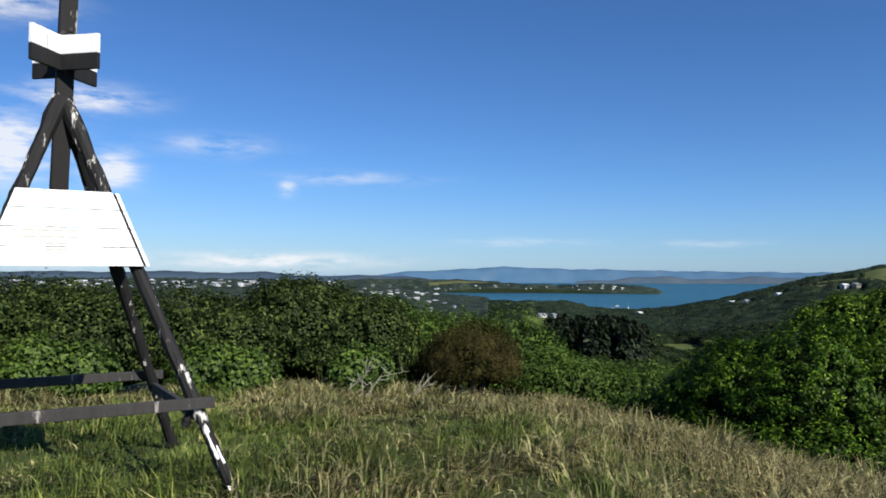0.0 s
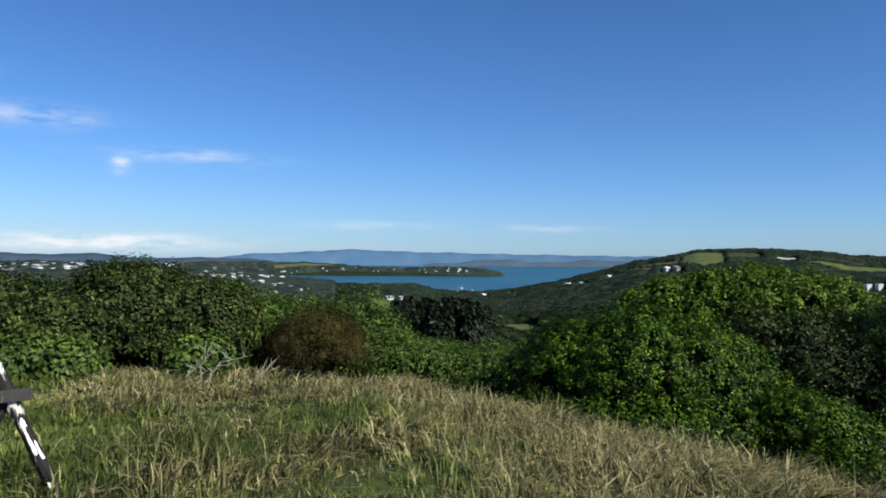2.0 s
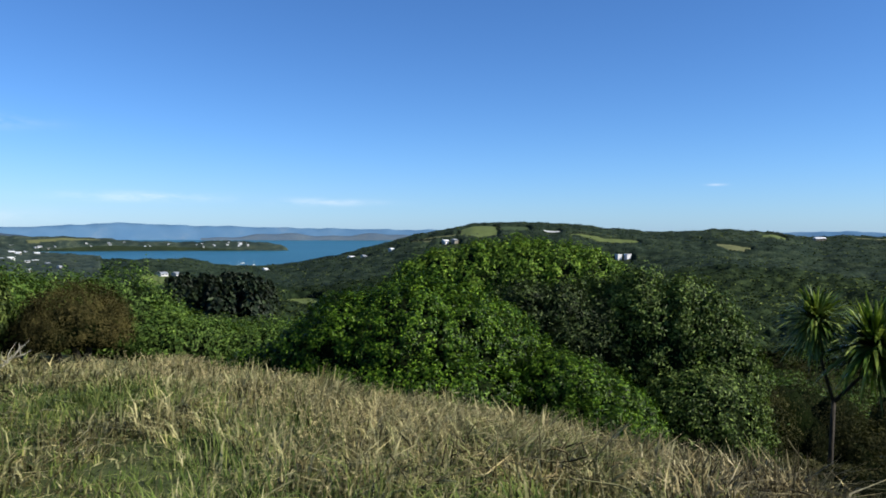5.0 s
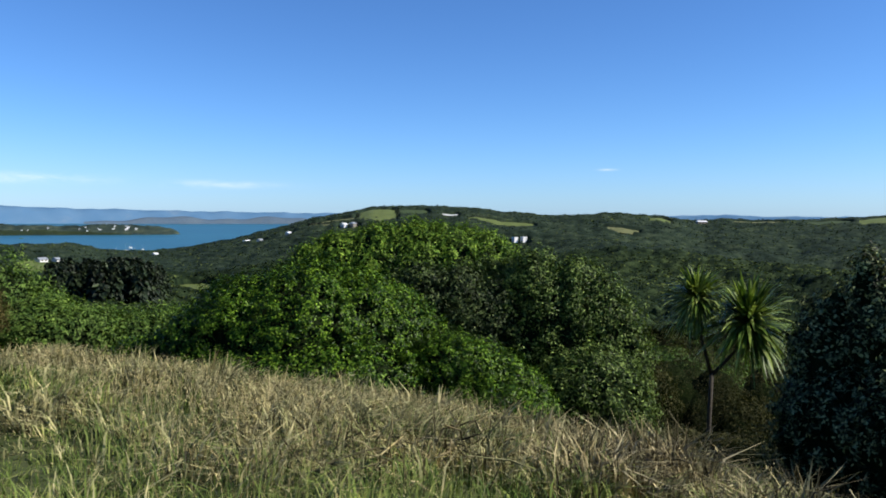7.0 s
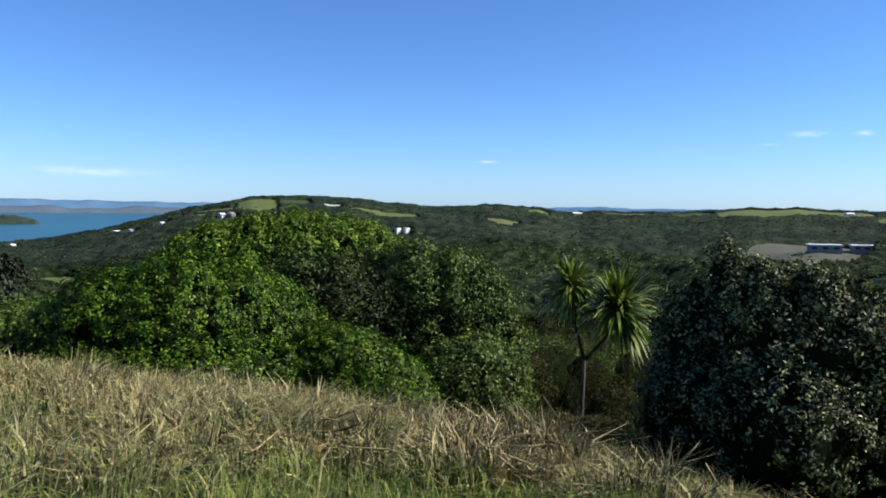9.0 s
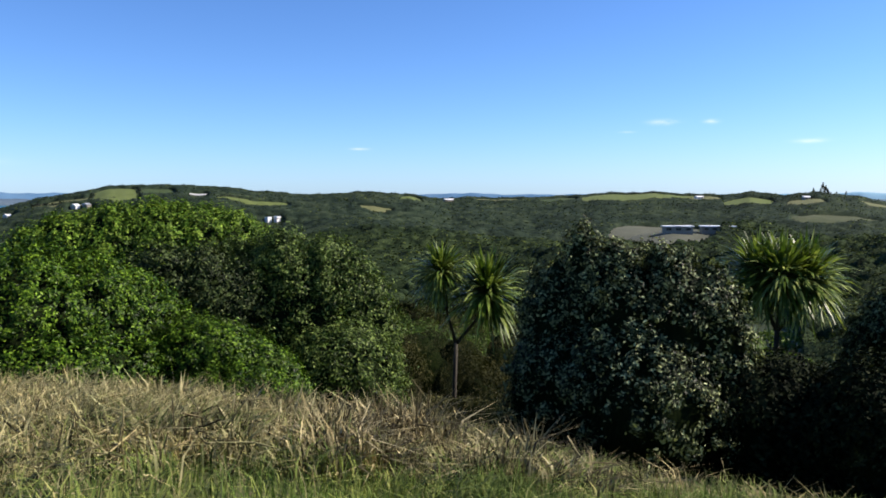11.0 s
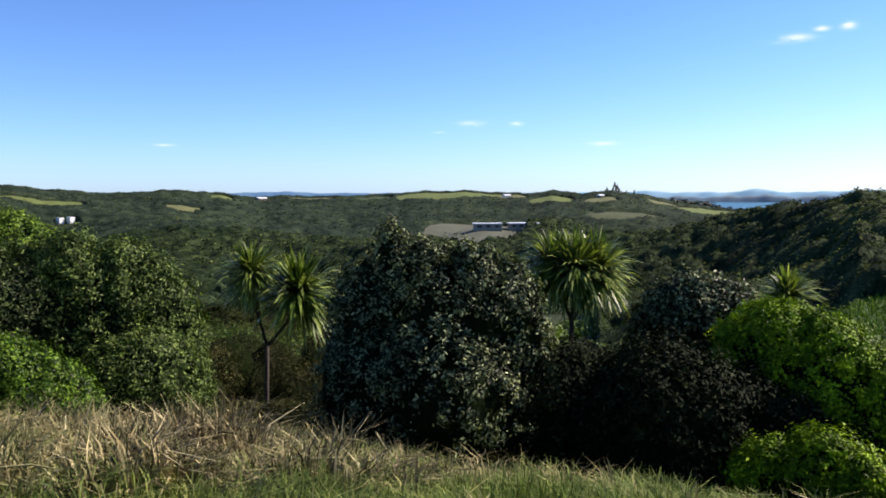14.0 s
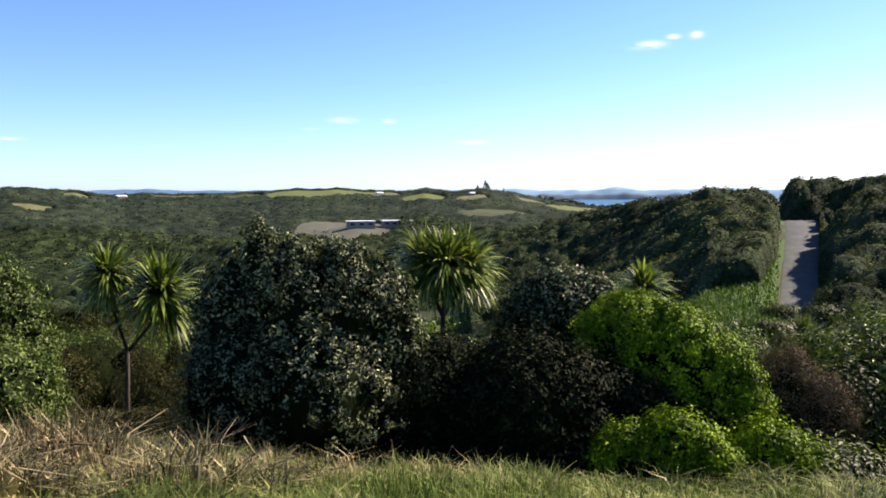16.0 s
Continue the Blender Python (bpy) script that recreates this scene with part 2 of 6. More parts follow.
MAT["rail_wood"] = wood_material("weathered_dark_rail", (0.044, 0.042, 0.040), (0.28, 0.26, 0.24), 0.60)
MAT["white_wood"] = wood_material("white_painted_timber", (0.62, 0.60, 0.55), (0.86, 0.86, 0.84), 0.36, 5.0)
MAT["black_vane"] = wood_material("black_painted_board", (0.016, 0.016, 0.017), (0.10, 0.10, 0.09), 0.68)
MAT["faded_ink"] = Mat("faded_lettering", 0.8).color((0.42, 0.43, 0.38)).mat


def ground_material():
    k = Mat("ground_cover", 0.95, 0, 0.1)
    near = k.ramp(k.noise(2.2, 8, 0.65), [(0.3, (0.022, 0.033, 0.011)), (0.55, (0.055, 0.066, 0.024)), (0.75, (0.095, 0.092, 0.042))])
    far = k.ramp(k.noise(0.012, 9, 0.68), [(0.32, (0.014, 0.024, 0.009)), (0.55, (0.024, 0.038, 0.013)), (0.68, (0.036, 0.050, 0.018)), (0.80, (0.06, 0.07, 0.03))])
    spot = k.ramp(k.noise(0.09, 5, 0.7), [(0.35, (0.42, 0.44, 0.42)), (0.65, (1.0, 0.97, 0.93))])
    far = k.mix(1.0, far, spot, "MULTIPLY")
    ln = k.N.new("ShaderNodeVectorMath")
    ln.operation = "LENGTH"
    k.L.new(k.geo.outputs["Position"], ln.inputs[0])
    f = k.math("DIVIDE", k.math("SUBTRACT", ln.outputs["Value"], 16.0), 30.0)
    f.node.use_clamp = True
    k.color(k.mix(f, near, far)).bump(k.noise(6, 6), 0.6, 0.05)
    return k.mat


MAT["ground"] = ground_material()


def canopy_material(name, dark, mid, light, crown):
    """The skin of a closed canopy: each crown its own green, speckled with leaf clumps."""
    k = Mat(name, 0.9, 0, 0.03)
    c = k.ramp(k.noise(crown, 2), [(0.34, dark), (0.5, mid), (0.68, light)])
    c = k.mix(1.0, c, k.ramp(k.noise(crown * 7, 3), [(0.34, (0.45, 0.48, 0.45)), (0.6, (1.1, 1.1, 1.0))]), "MULTIPLY")
    c = k.mix(1.0, c, k.ramp(k.noise(0.012, 5, 0.6), [(0.36, (0.62, 0.66, 0.62)), (0.5, (0.95, 0.98, 0.9)), (0.66, (1.25, 1.2, 1.0))]), "MULTIPLY")
    k.color(c).bump(k.noise(crown * 6, 4), 0.8, 0.5)
    return k.mat


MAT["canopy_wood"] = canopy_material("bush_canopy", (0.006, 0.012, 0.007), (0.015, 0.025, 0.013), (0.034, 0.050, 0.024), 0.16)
# ridge and bay canopies: distance haze lightens and blues the colour itself
MAT["canopy_far"] = canopy_material("hazy_ridge_canopy", (0.011, 0.019, 0.015), (0.019, 0.030, 0.022), (0.036, 0.050, 0.034), 0.10)
MAT["canopy_bay"] = canopy_material("hazy_bay_canopy", (0.020, 0.032, 0.034), (0.032, 0.046, 0.044), (0.056, 0.070, 0.058), 0.06)
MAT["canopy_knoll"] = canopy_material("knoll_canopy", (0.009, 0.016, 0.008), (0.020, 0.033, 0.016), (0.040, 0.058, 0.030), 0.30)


def field_material(name, a, b, scale=0.08):
    k = Mat(name, 0.95, 0, 0.1)
    c = k.ramp(k.noise(scale, 6, 0.65), [(0.32, a), (0.68, b)])
    k.color(k.mix(1.0, c, k.ramp(k.noise(scale * 12, 4), [(0.3, (0.62, 0.62, 0.62)), (0.7, (0.90, 0.90, 0.90))]), "MULTIPLY"))
    return k.mat


MAT["pasture"] = field_material("green_pasture", (0.085, 0.118, 0.032), (0.125, 0.155, 0.048))
MAT["dry_pasture"] = field_material("dry_pasture", (0.098, 0.112, 0.046), (0.150, 0.156, 0.072))
MAT["vineyard"] = field_material("vineyard_rows", (0.034, 0.056, 0.022), (0.060, 0.088, 0.032), 0.05)
MAT["spur"] = field_material("tawny_spur_grass", (0.048, 0.064, 0.028), (0.080, 0.092, 0.044), 0.1)
MAT["bare"] = field_material("mown_tan_ground", (0.078, 0.086, 0.062), (0.112, 0.120, 0.088))
MAT["roadside"] = field_material("lush_verge", (0.022, 0.060, 0.008), (0.038, 0.088, 0.012), 0.5)
MAT["netting"] = field_material("white_vine_netting", (0.48, 0.49, 0.48), (0.60, 0.61, 0.60), 0.4)
MAT["beach"] = field_material("pale_shore", (0.40, 0.36, 0.28), (0.55, 0.50, 0.40))


def asphalt():
    k = Mat("asphalt", 0.98, 0, 0.05)
    n = k.noise(40, 5, 0.7)
    s = k.noise(0.7, 4)
    c = k.mix(1.0, k.ramp(n, [(0.3, (0.066, 0.076, 0.074)), (0.7, (0.110, 0.126, 0.122))]), k.ramp(s, [(0.3, (0.75, 0.75, 0.75)), (0.7, (1.15, 1.15, 1.15))]), "MULTIPLY")
    k.color(c).bump(n, 0.4, 0.01)
    return k.mat


MAT["asphalt"] = asphalt()


def water():
    k = Mat("sea_water", 0.35, 0, 0.5)
    k.b.inputs["IOR"].default_value = 1.27
    k.color(k.ramp(k.noise(0.003, 5, 0.6, (0.35, 1, 1)), [(0.3, (0.008, 0.062, 0.088)), (0.6, (0.012, 0.080, 0.108)), (0.8, (0.025, 0.105, 0.13))]))
    k.bump(k.noise(0.25, 6, 0.7), 0.35, 0.6)
    return k.mat


MAT["water"] = water()


# blue of the hills is air haze put into the base colour
def range_material(name="haze_blue_range", gain=(1, 1, 1)):
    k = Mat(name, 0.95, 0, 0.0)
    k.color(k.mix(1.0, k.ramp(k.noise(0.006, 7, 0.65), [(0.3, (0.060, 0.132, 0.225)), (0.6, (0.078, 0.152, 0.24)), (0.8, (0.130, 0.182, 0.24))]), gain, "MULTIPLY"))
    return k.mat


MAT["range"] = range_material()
MAT["range_near"] = range_material("hazy_wooded_range", (0.66, 0.50, 0.44))
# sunward hills and islands get paler haze in their colour
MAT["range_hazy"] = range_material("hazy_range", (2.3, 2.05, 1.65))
MAT["range_grey"] = range_material("haze_grey_islands", (1.45, 1.05, 0.80))
# coast colour holds haze blue as well
MAT["coast"] = field_material("haze_blue_coast", (0.075, 0.120, 0.175), (0.105, 0.145, 0.18), 0.012)
MAT["white_wall"] = field_material("white_house_wall", (0.72, 0.72, 0.70), (0.84, 0.84, 0.82), 0.5)
MAT["grey_wall"] = field_material("grey_shed_wall", (0.27, 0.25, 0.20), (0.35, 0.33, 0.28), 0.5)
MAT["roof_grey"] = Mat("grey_metal_roof", 0.45, 0.3).color((0.30, 0.32, 0.34)).mat
MAT["roof_white"] = Mat("pale_metal_roof", 0.45, 0.1).color((0.72, 0.73, 0.74)).mat
MAT["roof_red"] = Mat("terracotta_roof", 0.8).color((0.33, 0.12, 0.06)).mat
MAT["glass"] = Mat("dark_window_glass", 0.3, 0, 0.06).color((0.045, 0.042, 0.036)).mat


# ---- mesh helpers ----
def mesh_object(name, verts, faces, material, parent=None, label="", smooth=False):
    me = bpy.data.meshes.new(name)
    verts = np.asarray(verts, np.float32)
    if isinstance(faces, np.ndarray):
        n, k = faces.shape
        me.vertices.add(len(verts))
        me.vertices.foreach_set("co", verts.ravel())
        me.loops.add(n * k)
        me.loops.foreach_set("vertex_index", faces.astype(np.int32).ravel())
        me.polygons.add(n)
        me.polygons.foreach_set("loop_start", np.arange(0, n * k, k, dtype=np.int32))
        me.polygons.foreach_set("loop_total", np.full(n, k, np.int32))
        me.update(calc_edges=True)
    else:
        me.from_pydata([tuple(map(float, v)) for v in verts], [], faces)
    if smooth:
        me.polygons.foreach_set("use_smooth", np.ones(len(me.polygons), bool))
    me.materials.append(material)
    ob = new(name, me)
    if parent is not None:
        ob.parent = parent
    if label:
        tagged(ob, label)
    return ob


def part(name, bm, material, parent=None, label="", smooth=False):
    me = bpy.data.meshes.new(name)
    bm.to_mesh(me)
    bm.free()
    if smooth:
        me.polygons.foreach_set("use_smooth", np.ones(len(me.polygons), bool))
    me.materials.append(material)
    ob = new(name, me)
    if parent is not None:
        ob.parent = parent
    if label:
        tagged(ob, label)
    return ob


def thing(name, place, label, category, group="", kind="", turn=0.0):
    ob = new(name)
    ob.empty_display_size = 0.3
    ob.matrix_world = pose(place[0], place[1], place[2], 0, 0, turn)
    return tagged(ob, label, category, group, kind)


def unit(v):
    return v / (np.linalg.norm(v, axis=-1, keepdims=True) + 1e-9)


def flakes(centres, normals, tips, length, width, fold=0.18):
    """Leaves as folded lozenges: base, two sides, tip."""
    n = unit(normals)
    t = unit(tips - n * (tips * n).sum(-1, keepdims=True))
    s = np.cross(n, t)
    L, W = length[:, None], width[:, None]
    base, tip = centres - t * L * 0.5, centres + t * L * 0.5 - n * L * 0.12
    up = n * W * fold
    v = np.stack([base, centres + s * W * 0.5 + up, tip, centres - s * W * 0.5 + up], 1).reshape(-1, 3)
    i = np.arange(len(centres))[:, None] * 4
    f = np.concatenate([i + [0, 1, 2], i + [0, 2, 3]], 1).reshape(-1, 3)
    return v, f


def lump(x, y, z, seed):
    """Cheap smooth 3D waviness in about -1..1."""
    r = np.random.RandomState(seed)
    out = 0
    for k in range(7):
        d = r.normal(size=3)
        d *= (0.8 + 0.5 * k) / np.linalg.norm(d)
        out = out + np.sin(d[0] * x + d[1] * y + d[2] * z + r.uniform(0, 6.28)) / (1 + 0.35 * k)
    return out / 3.2


def crown_leaves(lobes, tufts, per, leaf, spread, rng, droop=0.2, ragged=0.12, aspect=0.5, seed=1, upward=0.35):
    """Leaves in tufts over the hull of overlapping lobes (cx, cy, cz, rx, ry, rz)."""
    lobes = np.array(lobes, float)
    area = (lobes[:, 3] * lobes[:, 4] + lobes[:, 3] * lobes[:, 5] + lobes[:, 4] * lobes[:, 5])
    pts, nor = [], []
    have = 0
    while have < tufts:
        k = rng.choice(len(lobes), size=tufts, p=area / area.sum())
        d = unit(rng.normal(size=(tufts, 3)))
        d[:, 2] = np.where(d[:, 2] < -0.35, -d[:, 2], d[:, 2])
        p = lobes[k, :3] + d * lobes[k, 3:]
        keep = np.ones(tufts, bool)
        for j in range(len(lobes)):
            q = ((p - lobes[j, :3]) / lobes[j, 3:])
            keep &= ((q ** 2).sum(-1) > 0.86) | (k == j)
        wav = lump(*(p * 2.2 / max(0.4, float(lobes[:, 3].mean()))).T, seed)
        nn = unit(d / lobes[k, 3:])
        p = p + nn * (ragged * wav * lobes[k, 3:].mean(-1))[:, None] + nn * rng.normal(0, ragged * 0.25, (tufts, 1)) * lobes[k, 3:].mean(-1)[:, None]
        pts.append(p[keep])
        nor.append(nn[keep])
        have += keep.sum()
    p, nn = np.concatenate(pts)[:tufts], np.concatenate(nor)[:tufts]
    # each tuft is a short shoot, leafy towards its tip
    axis = unit(nn + np.array([0, 0, 0.35]) + rng.normal(0, 0.35, nn.shape))
    reach = np.minimum(rng.gamma(2.0, 0.7, len(p)), 2.4) * spread
    p, nn, axis, reach = [np.repeat(q, per, 0) for q in (p, nn, axis, reach)]
    m = len(p)
    u = rng.uniform(-0.9, 1.0, m)
    off = rng.normal(0, 1, (m, 3)) * spread * (0.95 - 0.45 * u)[:, None] * 0.75
    c = p + axis * (u * reach)[:, None] + off
    normals = nn * 0.95 + off / spread * 0.38 + np.array([0, 0, upward * 0.6]) + rng.normal(0, 0.30, (m, 3))
    tips = axis * 0.6 + rng.normal(0, 0.7, (m, 3)) + np.array([0, 0, -droop])
    L = leaf * rng.uniform(0.65, 1.25, m)
    return flakes(c, normals, tips, L, L * aspect * rng.uniform(0.8, 1.2, m))


def hull(lobes, scale, seed, rings=7, segs=12):
    """Lumpy dark body that stands in for the shade inside a crown."""
    V, F = [], []
    for cx, cy, cz, rx, ry, rz in lobes:
        o = len(V)
        for i in range(rings + 1):
            th = math.pi * i / rings
            for j in range(segs):
                ph = 2 * math.pi * j / segs
                d = (math.sin(th) * math.cos(ph), math.sin(th) * math.sin(ph), math.cos(th))
                s = scale * (1 + 0.10 * float(lump(d[0] * 2.5 + cx, d[1] * 2.5 + cy, d[2] * 2.5 + cz, seed)))
                V.append((cx + d[0] * rx * s, cy + d[1] * ry * s, cz + d[2] * rz * s))
        for i in range(rings):
            for j in range(segs):
                a, b = o + i * segs + j, o + i * segs + (j + 1) % segs
                F.append((a, b, b + segs, a + segs))
    return np.array(V), np.array(F)


def tube(points, radii, segs=8):
    """A tapered limb along points."""
    V, F = [], []
    pts = [Vector(p) for p in points]
    for i, (p, r) in enumerate(zip(pts, radii)):
        d = (pts[min(i + 1, len(pts) - 1)] - pts[max(i - 1, 0)]).normalized()
        a = d.cross(Vector((0.31, 0.95, 0.1))).normalized()
        b = d.cross(a)
        for j in range(segs):
            t = 2 * math.pi * j / segs
            V.append(p + (a * math.cos(t) + b * math.sin(t)) * r)
    for i in range(len(pts) - 1):
        for j in range(segs):
            k = (j + 1) % segs
            F.append((i * segs + j, i * segs + k, (i + 1) * segs + k, (i + 1) * segs + j))
    F.append(tuple(range(segs))[::-1])
    F.append(tuple(range((len(pts) - 1) * segs, len(pts) * segs)))
    return V, F


def join(parts):
    V, F = [], []
    for v, f in parts:
        o = len(V)
        V += [tuple(p) for p in v]
        F += [tuple(i + o for i in q) for q in f]
    return V, F


# ---- the lie of the land ----
SEA = -48.0


def softplus(s):
    return np.where(s > 20, s, np.log1p(np.exp(np.minimum(s, 20))))


def smooth(a, b, x):
    t = np.clip((x - a) / (b - a), 0, 1)
    return t * t * (3 - 2 * t)


# ridges: (heading, distance) of the crest, front and back half depth, (heading, height in degrees over the eye) of the crest
RIDGES = [
    # village hillside
    (((-60, 1500), (3, 1400)), 950, 300, ((-60, -0.2), (-38, -0.3), (-20, -0.45), (-10, -0.6), (-5, -0.9), (-2, -1.45), (0, -2.05), (1.6, -2.5), (3, -3.2))),
    # the long point across the bay
    (((-8, 2250), (17, 2090)), 100, 260, ((-8, -0.5), (-4, -0.40), (0, -0.46), (3, -0.52), (5, -0.74), (8, -0.86), (12.3, -0.76), (14, -0.86), (15.6, -1.05), (16.6, -1.5))),
    # wooded rise before the bay
    (((3, 700), (15, 760)), 260, 160, ((2.5, -3.6), (4.2, -2.5), (6, -2.2), (9, -2.2), (11.5, -2.7), (14, -3.1), (17, -3.6))),
    # farmed headland
    (((12, 860), (30, 900), (52, 940)), 520, 170, ((12, -3.6), (14.4, -2.95), (16.4, -2.62), (20.4, -1.76), (24.1, -0.80), (26, -0.25), (28.3, 0.05), (30, 0.50), (31.2, 0.46), (32.9, 0.60), (34.9, 0.50), (36.9, 0.44), (38.9, 0.23), (40.8, 0.06), (42.7, -0.08), (44.5, -0.16), (45.9, -0.05), (47.2, 0.06), (49, 0.0), (51, -0.14), (52.4, -0.45), (54, -1.4))),
    # long ridge behind the valley
    (((48, 1160), (90, 1080)), 700, 200, ((48, -1.2), (50, -0.8), (52.5, -0.42), (55, -0.32), (59, -0.36), (62.6, -0.24), (65.5, -0.04), (68.9, 0.04), (71.8, -0.16), (73.9, -0.18), (75.4, 0.0), (77.5, -0.2), (79.8, -0.02), (81.8, -0.30), (83.7, -0.68), (85.5, -1.08), (88, -1.30), (90, -1.62), (93, -2.4))),
    # spurs in the valley
    (((40, 520), (66, 500)), 210, 120, ((42, -5.6), (45, -3.7), (48, -3.2), (51, -3.05), (54, -2.98), (58, -3.15), (61, -3.8), (64, -5.4))),
    (((60, 450), (82, 455)), 150, 90, ((61, -6), (64, -4.0), (66, -3.05), (68.5, -2.62), (70.5, -2.36), (74, -2.46), (77, -3.0), (80, -4.4))),
    (((72, 660), (91, 620)), 210, 130, ((72, -3.2), (74, -2.4), (76, -1.95), (79, -1.64), (81.5, -1.48), (84.8, -1.68), (87, -1.95), (90, -2.4), (92, -3))),
    # knolls on either side of the road, and the bush behind it
    (((72, 340), (88, 250), (96, 172), (103, 150)), 105, 60, ((72, -5.40), (76, -3.90), (80, -3.10), (84, -2.75), (88, -2.45), (91.9, -1.82), (93.8, -1.58), (96.1, -1.05), (97.6, -1.20), (99.1, -1.45), (100.3, -1.80), (101.3, -2.80), (103, -6.20))),
    (((100, 215), (130, 190)), 34, 60, ((99.8, -3.55), (100.6, -1.55), (101.2, -0.50), (102.5, -0.15), (103.6, -0.35), (104.6, -0.55), (105.5, -0.25), (107, -0.15), (115, 0.05), (135, 0.15))),
    (((102, 118), (130, 112)), 46, 60, ((102.7, -8.40), (103.5, -4.80), (104.6, -3.00), (106, -1.90), (110, -1.10), (135, -0.10))),
    (((120, 300), (200, 300)), 150, 150, ((120, -1), (200, -0.6))),
    (((-180, 600), (-62, 600)), 300, 300, ((-180, -1.2), (-62, -1.2))),
]


def floor_level(az, r):
    """The valley floors and the sea bed between the hills."""
    lr = np.log(np.maximum(r, 1.0))
    z = np.interp(lr, np.log([25, 45, 80, 150, 260, 420, 1000, 5000]), [-5.5, -9, -14, -22, -31, -36, -42, -43])
    z = np.where(az > 78, z + 4.0 * smooth(78, 95, az) * smooth(40, 90, r), z)
    shore = np.interp(az, [-4, 0, 4, 8, 14, 20, 27], [2600, 1750, 1400, 1080, 1000, 1050, 1100])
    bay = smooth(-3.5, 0.5, az) * (1 - smooth(27, 33, az)) * smooth(shore * 0.92, shore * 1.04, r)
    far = smooth(85, 87, az) * (1 - smooth(135, 150, az)) * smooth(1350, 1600, r)
    return z - 22 * np.maximum(bay, far)


def road_way(r):
    """Heading and height of the road's middle, r away."""
    return 101.95 + 0.12 * np.sin((r - 80) * 0.035), 1.6 + r * np.tan(np.radians(np.interp(r, [78, 100, 125, 150, 166], [-8.7, -6.3, -4.3, -2.8, -2.15])))


def land(x, y):
    """Ground height at a place on the plan."""
    x, y = np.asarray(x, float), np.asarray(y, float)
    r = np.hypot(x, y)
    az = np.degrees(np.arctan2(x, y))
    s = x * math.sin(radians(85)) + y * math.cos(radians(85))
    near = -0.318 * softplus(s - 3) - 0.10 * softplus(y - 8) + 0.318 * math.log1p(math.exp(-3))
    near = near + 0.05 * np.sin(x * 1.1 + 0.7) * np.sin(y * 0.9) * smooth(2, 5, r)
    B = floor_level(az, r)
    acc = np.zeros_like(r)
    for line, front, back, crest in RIDGES:
        d = np.interp(az, *zip(*line))
        wob = 0.03 * np.sin(az * 1.9 + front) + 0.02 * np.sin(az * 4.7 + back)
        top = 1.6 + d * np.tan(np.radians(np.interp(az, *zip(*crest)) + wob))
        t = np.clip(1 - np.where(r < d, (d - r) / front, (r - d) / back), 0, 1)
        g = t * t * (3 - 2 * t) * 0.6 + 0.4 * np.sin(t * math.pi / 2)
        inside = (az >= crest[0][0]) & (az <= crest[-1][0])
        acc = acc + np.where(inside, np.maximum(top - B, 0) * g, 0) ** 6
    far = B + acc ** (1 / 6)
    # spurs and gullies down the valley sides
    gully = smooth(130, 260, r) * (1 - smooth(560, 820, r)) * (1 - smooth(78, 89, az)) * smooth(17, 30, az)
    gully = gully * (1 - 0.85 * np.exp(-((az - 69.6) / 4.5) ** 2) * smooth(330, 400, r))
    far = far + gully * (9.0 * np.sin(x * 0.021 + y * 0.006 + 1) * np.sin(y * 0.019 - x * 0.005) + 3.6 * np.sin(x * 0.047 + 2) * np.sin(y * 0.041 + x * 0.012))
    far = far + 0.8 * np.sin(x * 0.06) * np.sin(y * 0.052 + 2) * smooth(60, 200, r) * (1 - smooth(600, 900, r))
    k = smooth(18, 60, r)
    out = near * (1 - k) + far * k
    ra, rz = road_way(r)
    w = (1 - smooth(1.1, 2.0, np.abs(az - ra))) * smooth(70, 82, r) * (1 - smooth(166, 178, r))
    return out * (1 - w) + rz * w


def gz(az, r):
    p = at(az, r)
    return float(land(p.x, p.y))


def spot(az, r, dz=0.0):
    p = at(az, r)
    return Vector((p.x, p.y, float(land(p.x, p.y)) + dz))


EYE = 1.6


def height_of(el, r):
    """Height of what shows at el degrees over the eye's level, r away."""
    return EYE + r * math.tan(radians(el))


def where(az, el, r0=60.0, r1=2600.0):
    """Distance at which the land rises to el degrees over the eye's level."""
    r = np.exp(np.linspace(math.log(r0), math.log(r1), 900))
    x, y = r * math.sin(radians(az)), r * math.cos(radians(az))
    rise = (land(x, y) - EYE) / r
    up = rise >= min(math.tan(radians(el)), float(rise.max()) - 1e-4)
    return float(r[np.argmax(up)])


# ---- ground, sea, distance ----
def polar_grid(azs, rs):
    A, R = np.meshgrid(np.radians(azs), rs)
    return R * np.sin(A), R * np.cos(A)


def build_ground():
    azs = np.concatenate([np.arange(-42, 116, 0.5), np.arange(116, 318, 3.0)])
    rs = np.concatenate([[0.4], 1.0 * 1.075 ** np.arange(0, 117)])
    rs = rs[rs < 4700]
    x, y = polar_grid(azs, rs)
    z = land(x, y)
    n, m = len(rs), len(azs)
    V = np.stack([x, y, z], -1).reshape(-1, 3)
    i, j = np.meshgrid(np.arange(n - 1), np.arange(m), indexing="ij")
    k = (j + 1) % m
    F = np.stack([i * m + j, i * m + k, (i + 1) * m + k, (i + 1) * m + j], -1).reshape(-1, 4)
    V = np.concatenate([V, [[0, 0, float(land(0.0, 0.0))]]])
    me_f = [tuple(q) for q in F.tolist()] + [(int((j + 1) % m), int(j), len(V) - 1) for j in range(m)]
    ob = mesh_object("ground", V, me_f, MAT["ground"], smooth=True)
    tagged(ob, "grassy hilltop falling to wooded valleys and farmed hills", "ground", kind="structure")


build_ground()


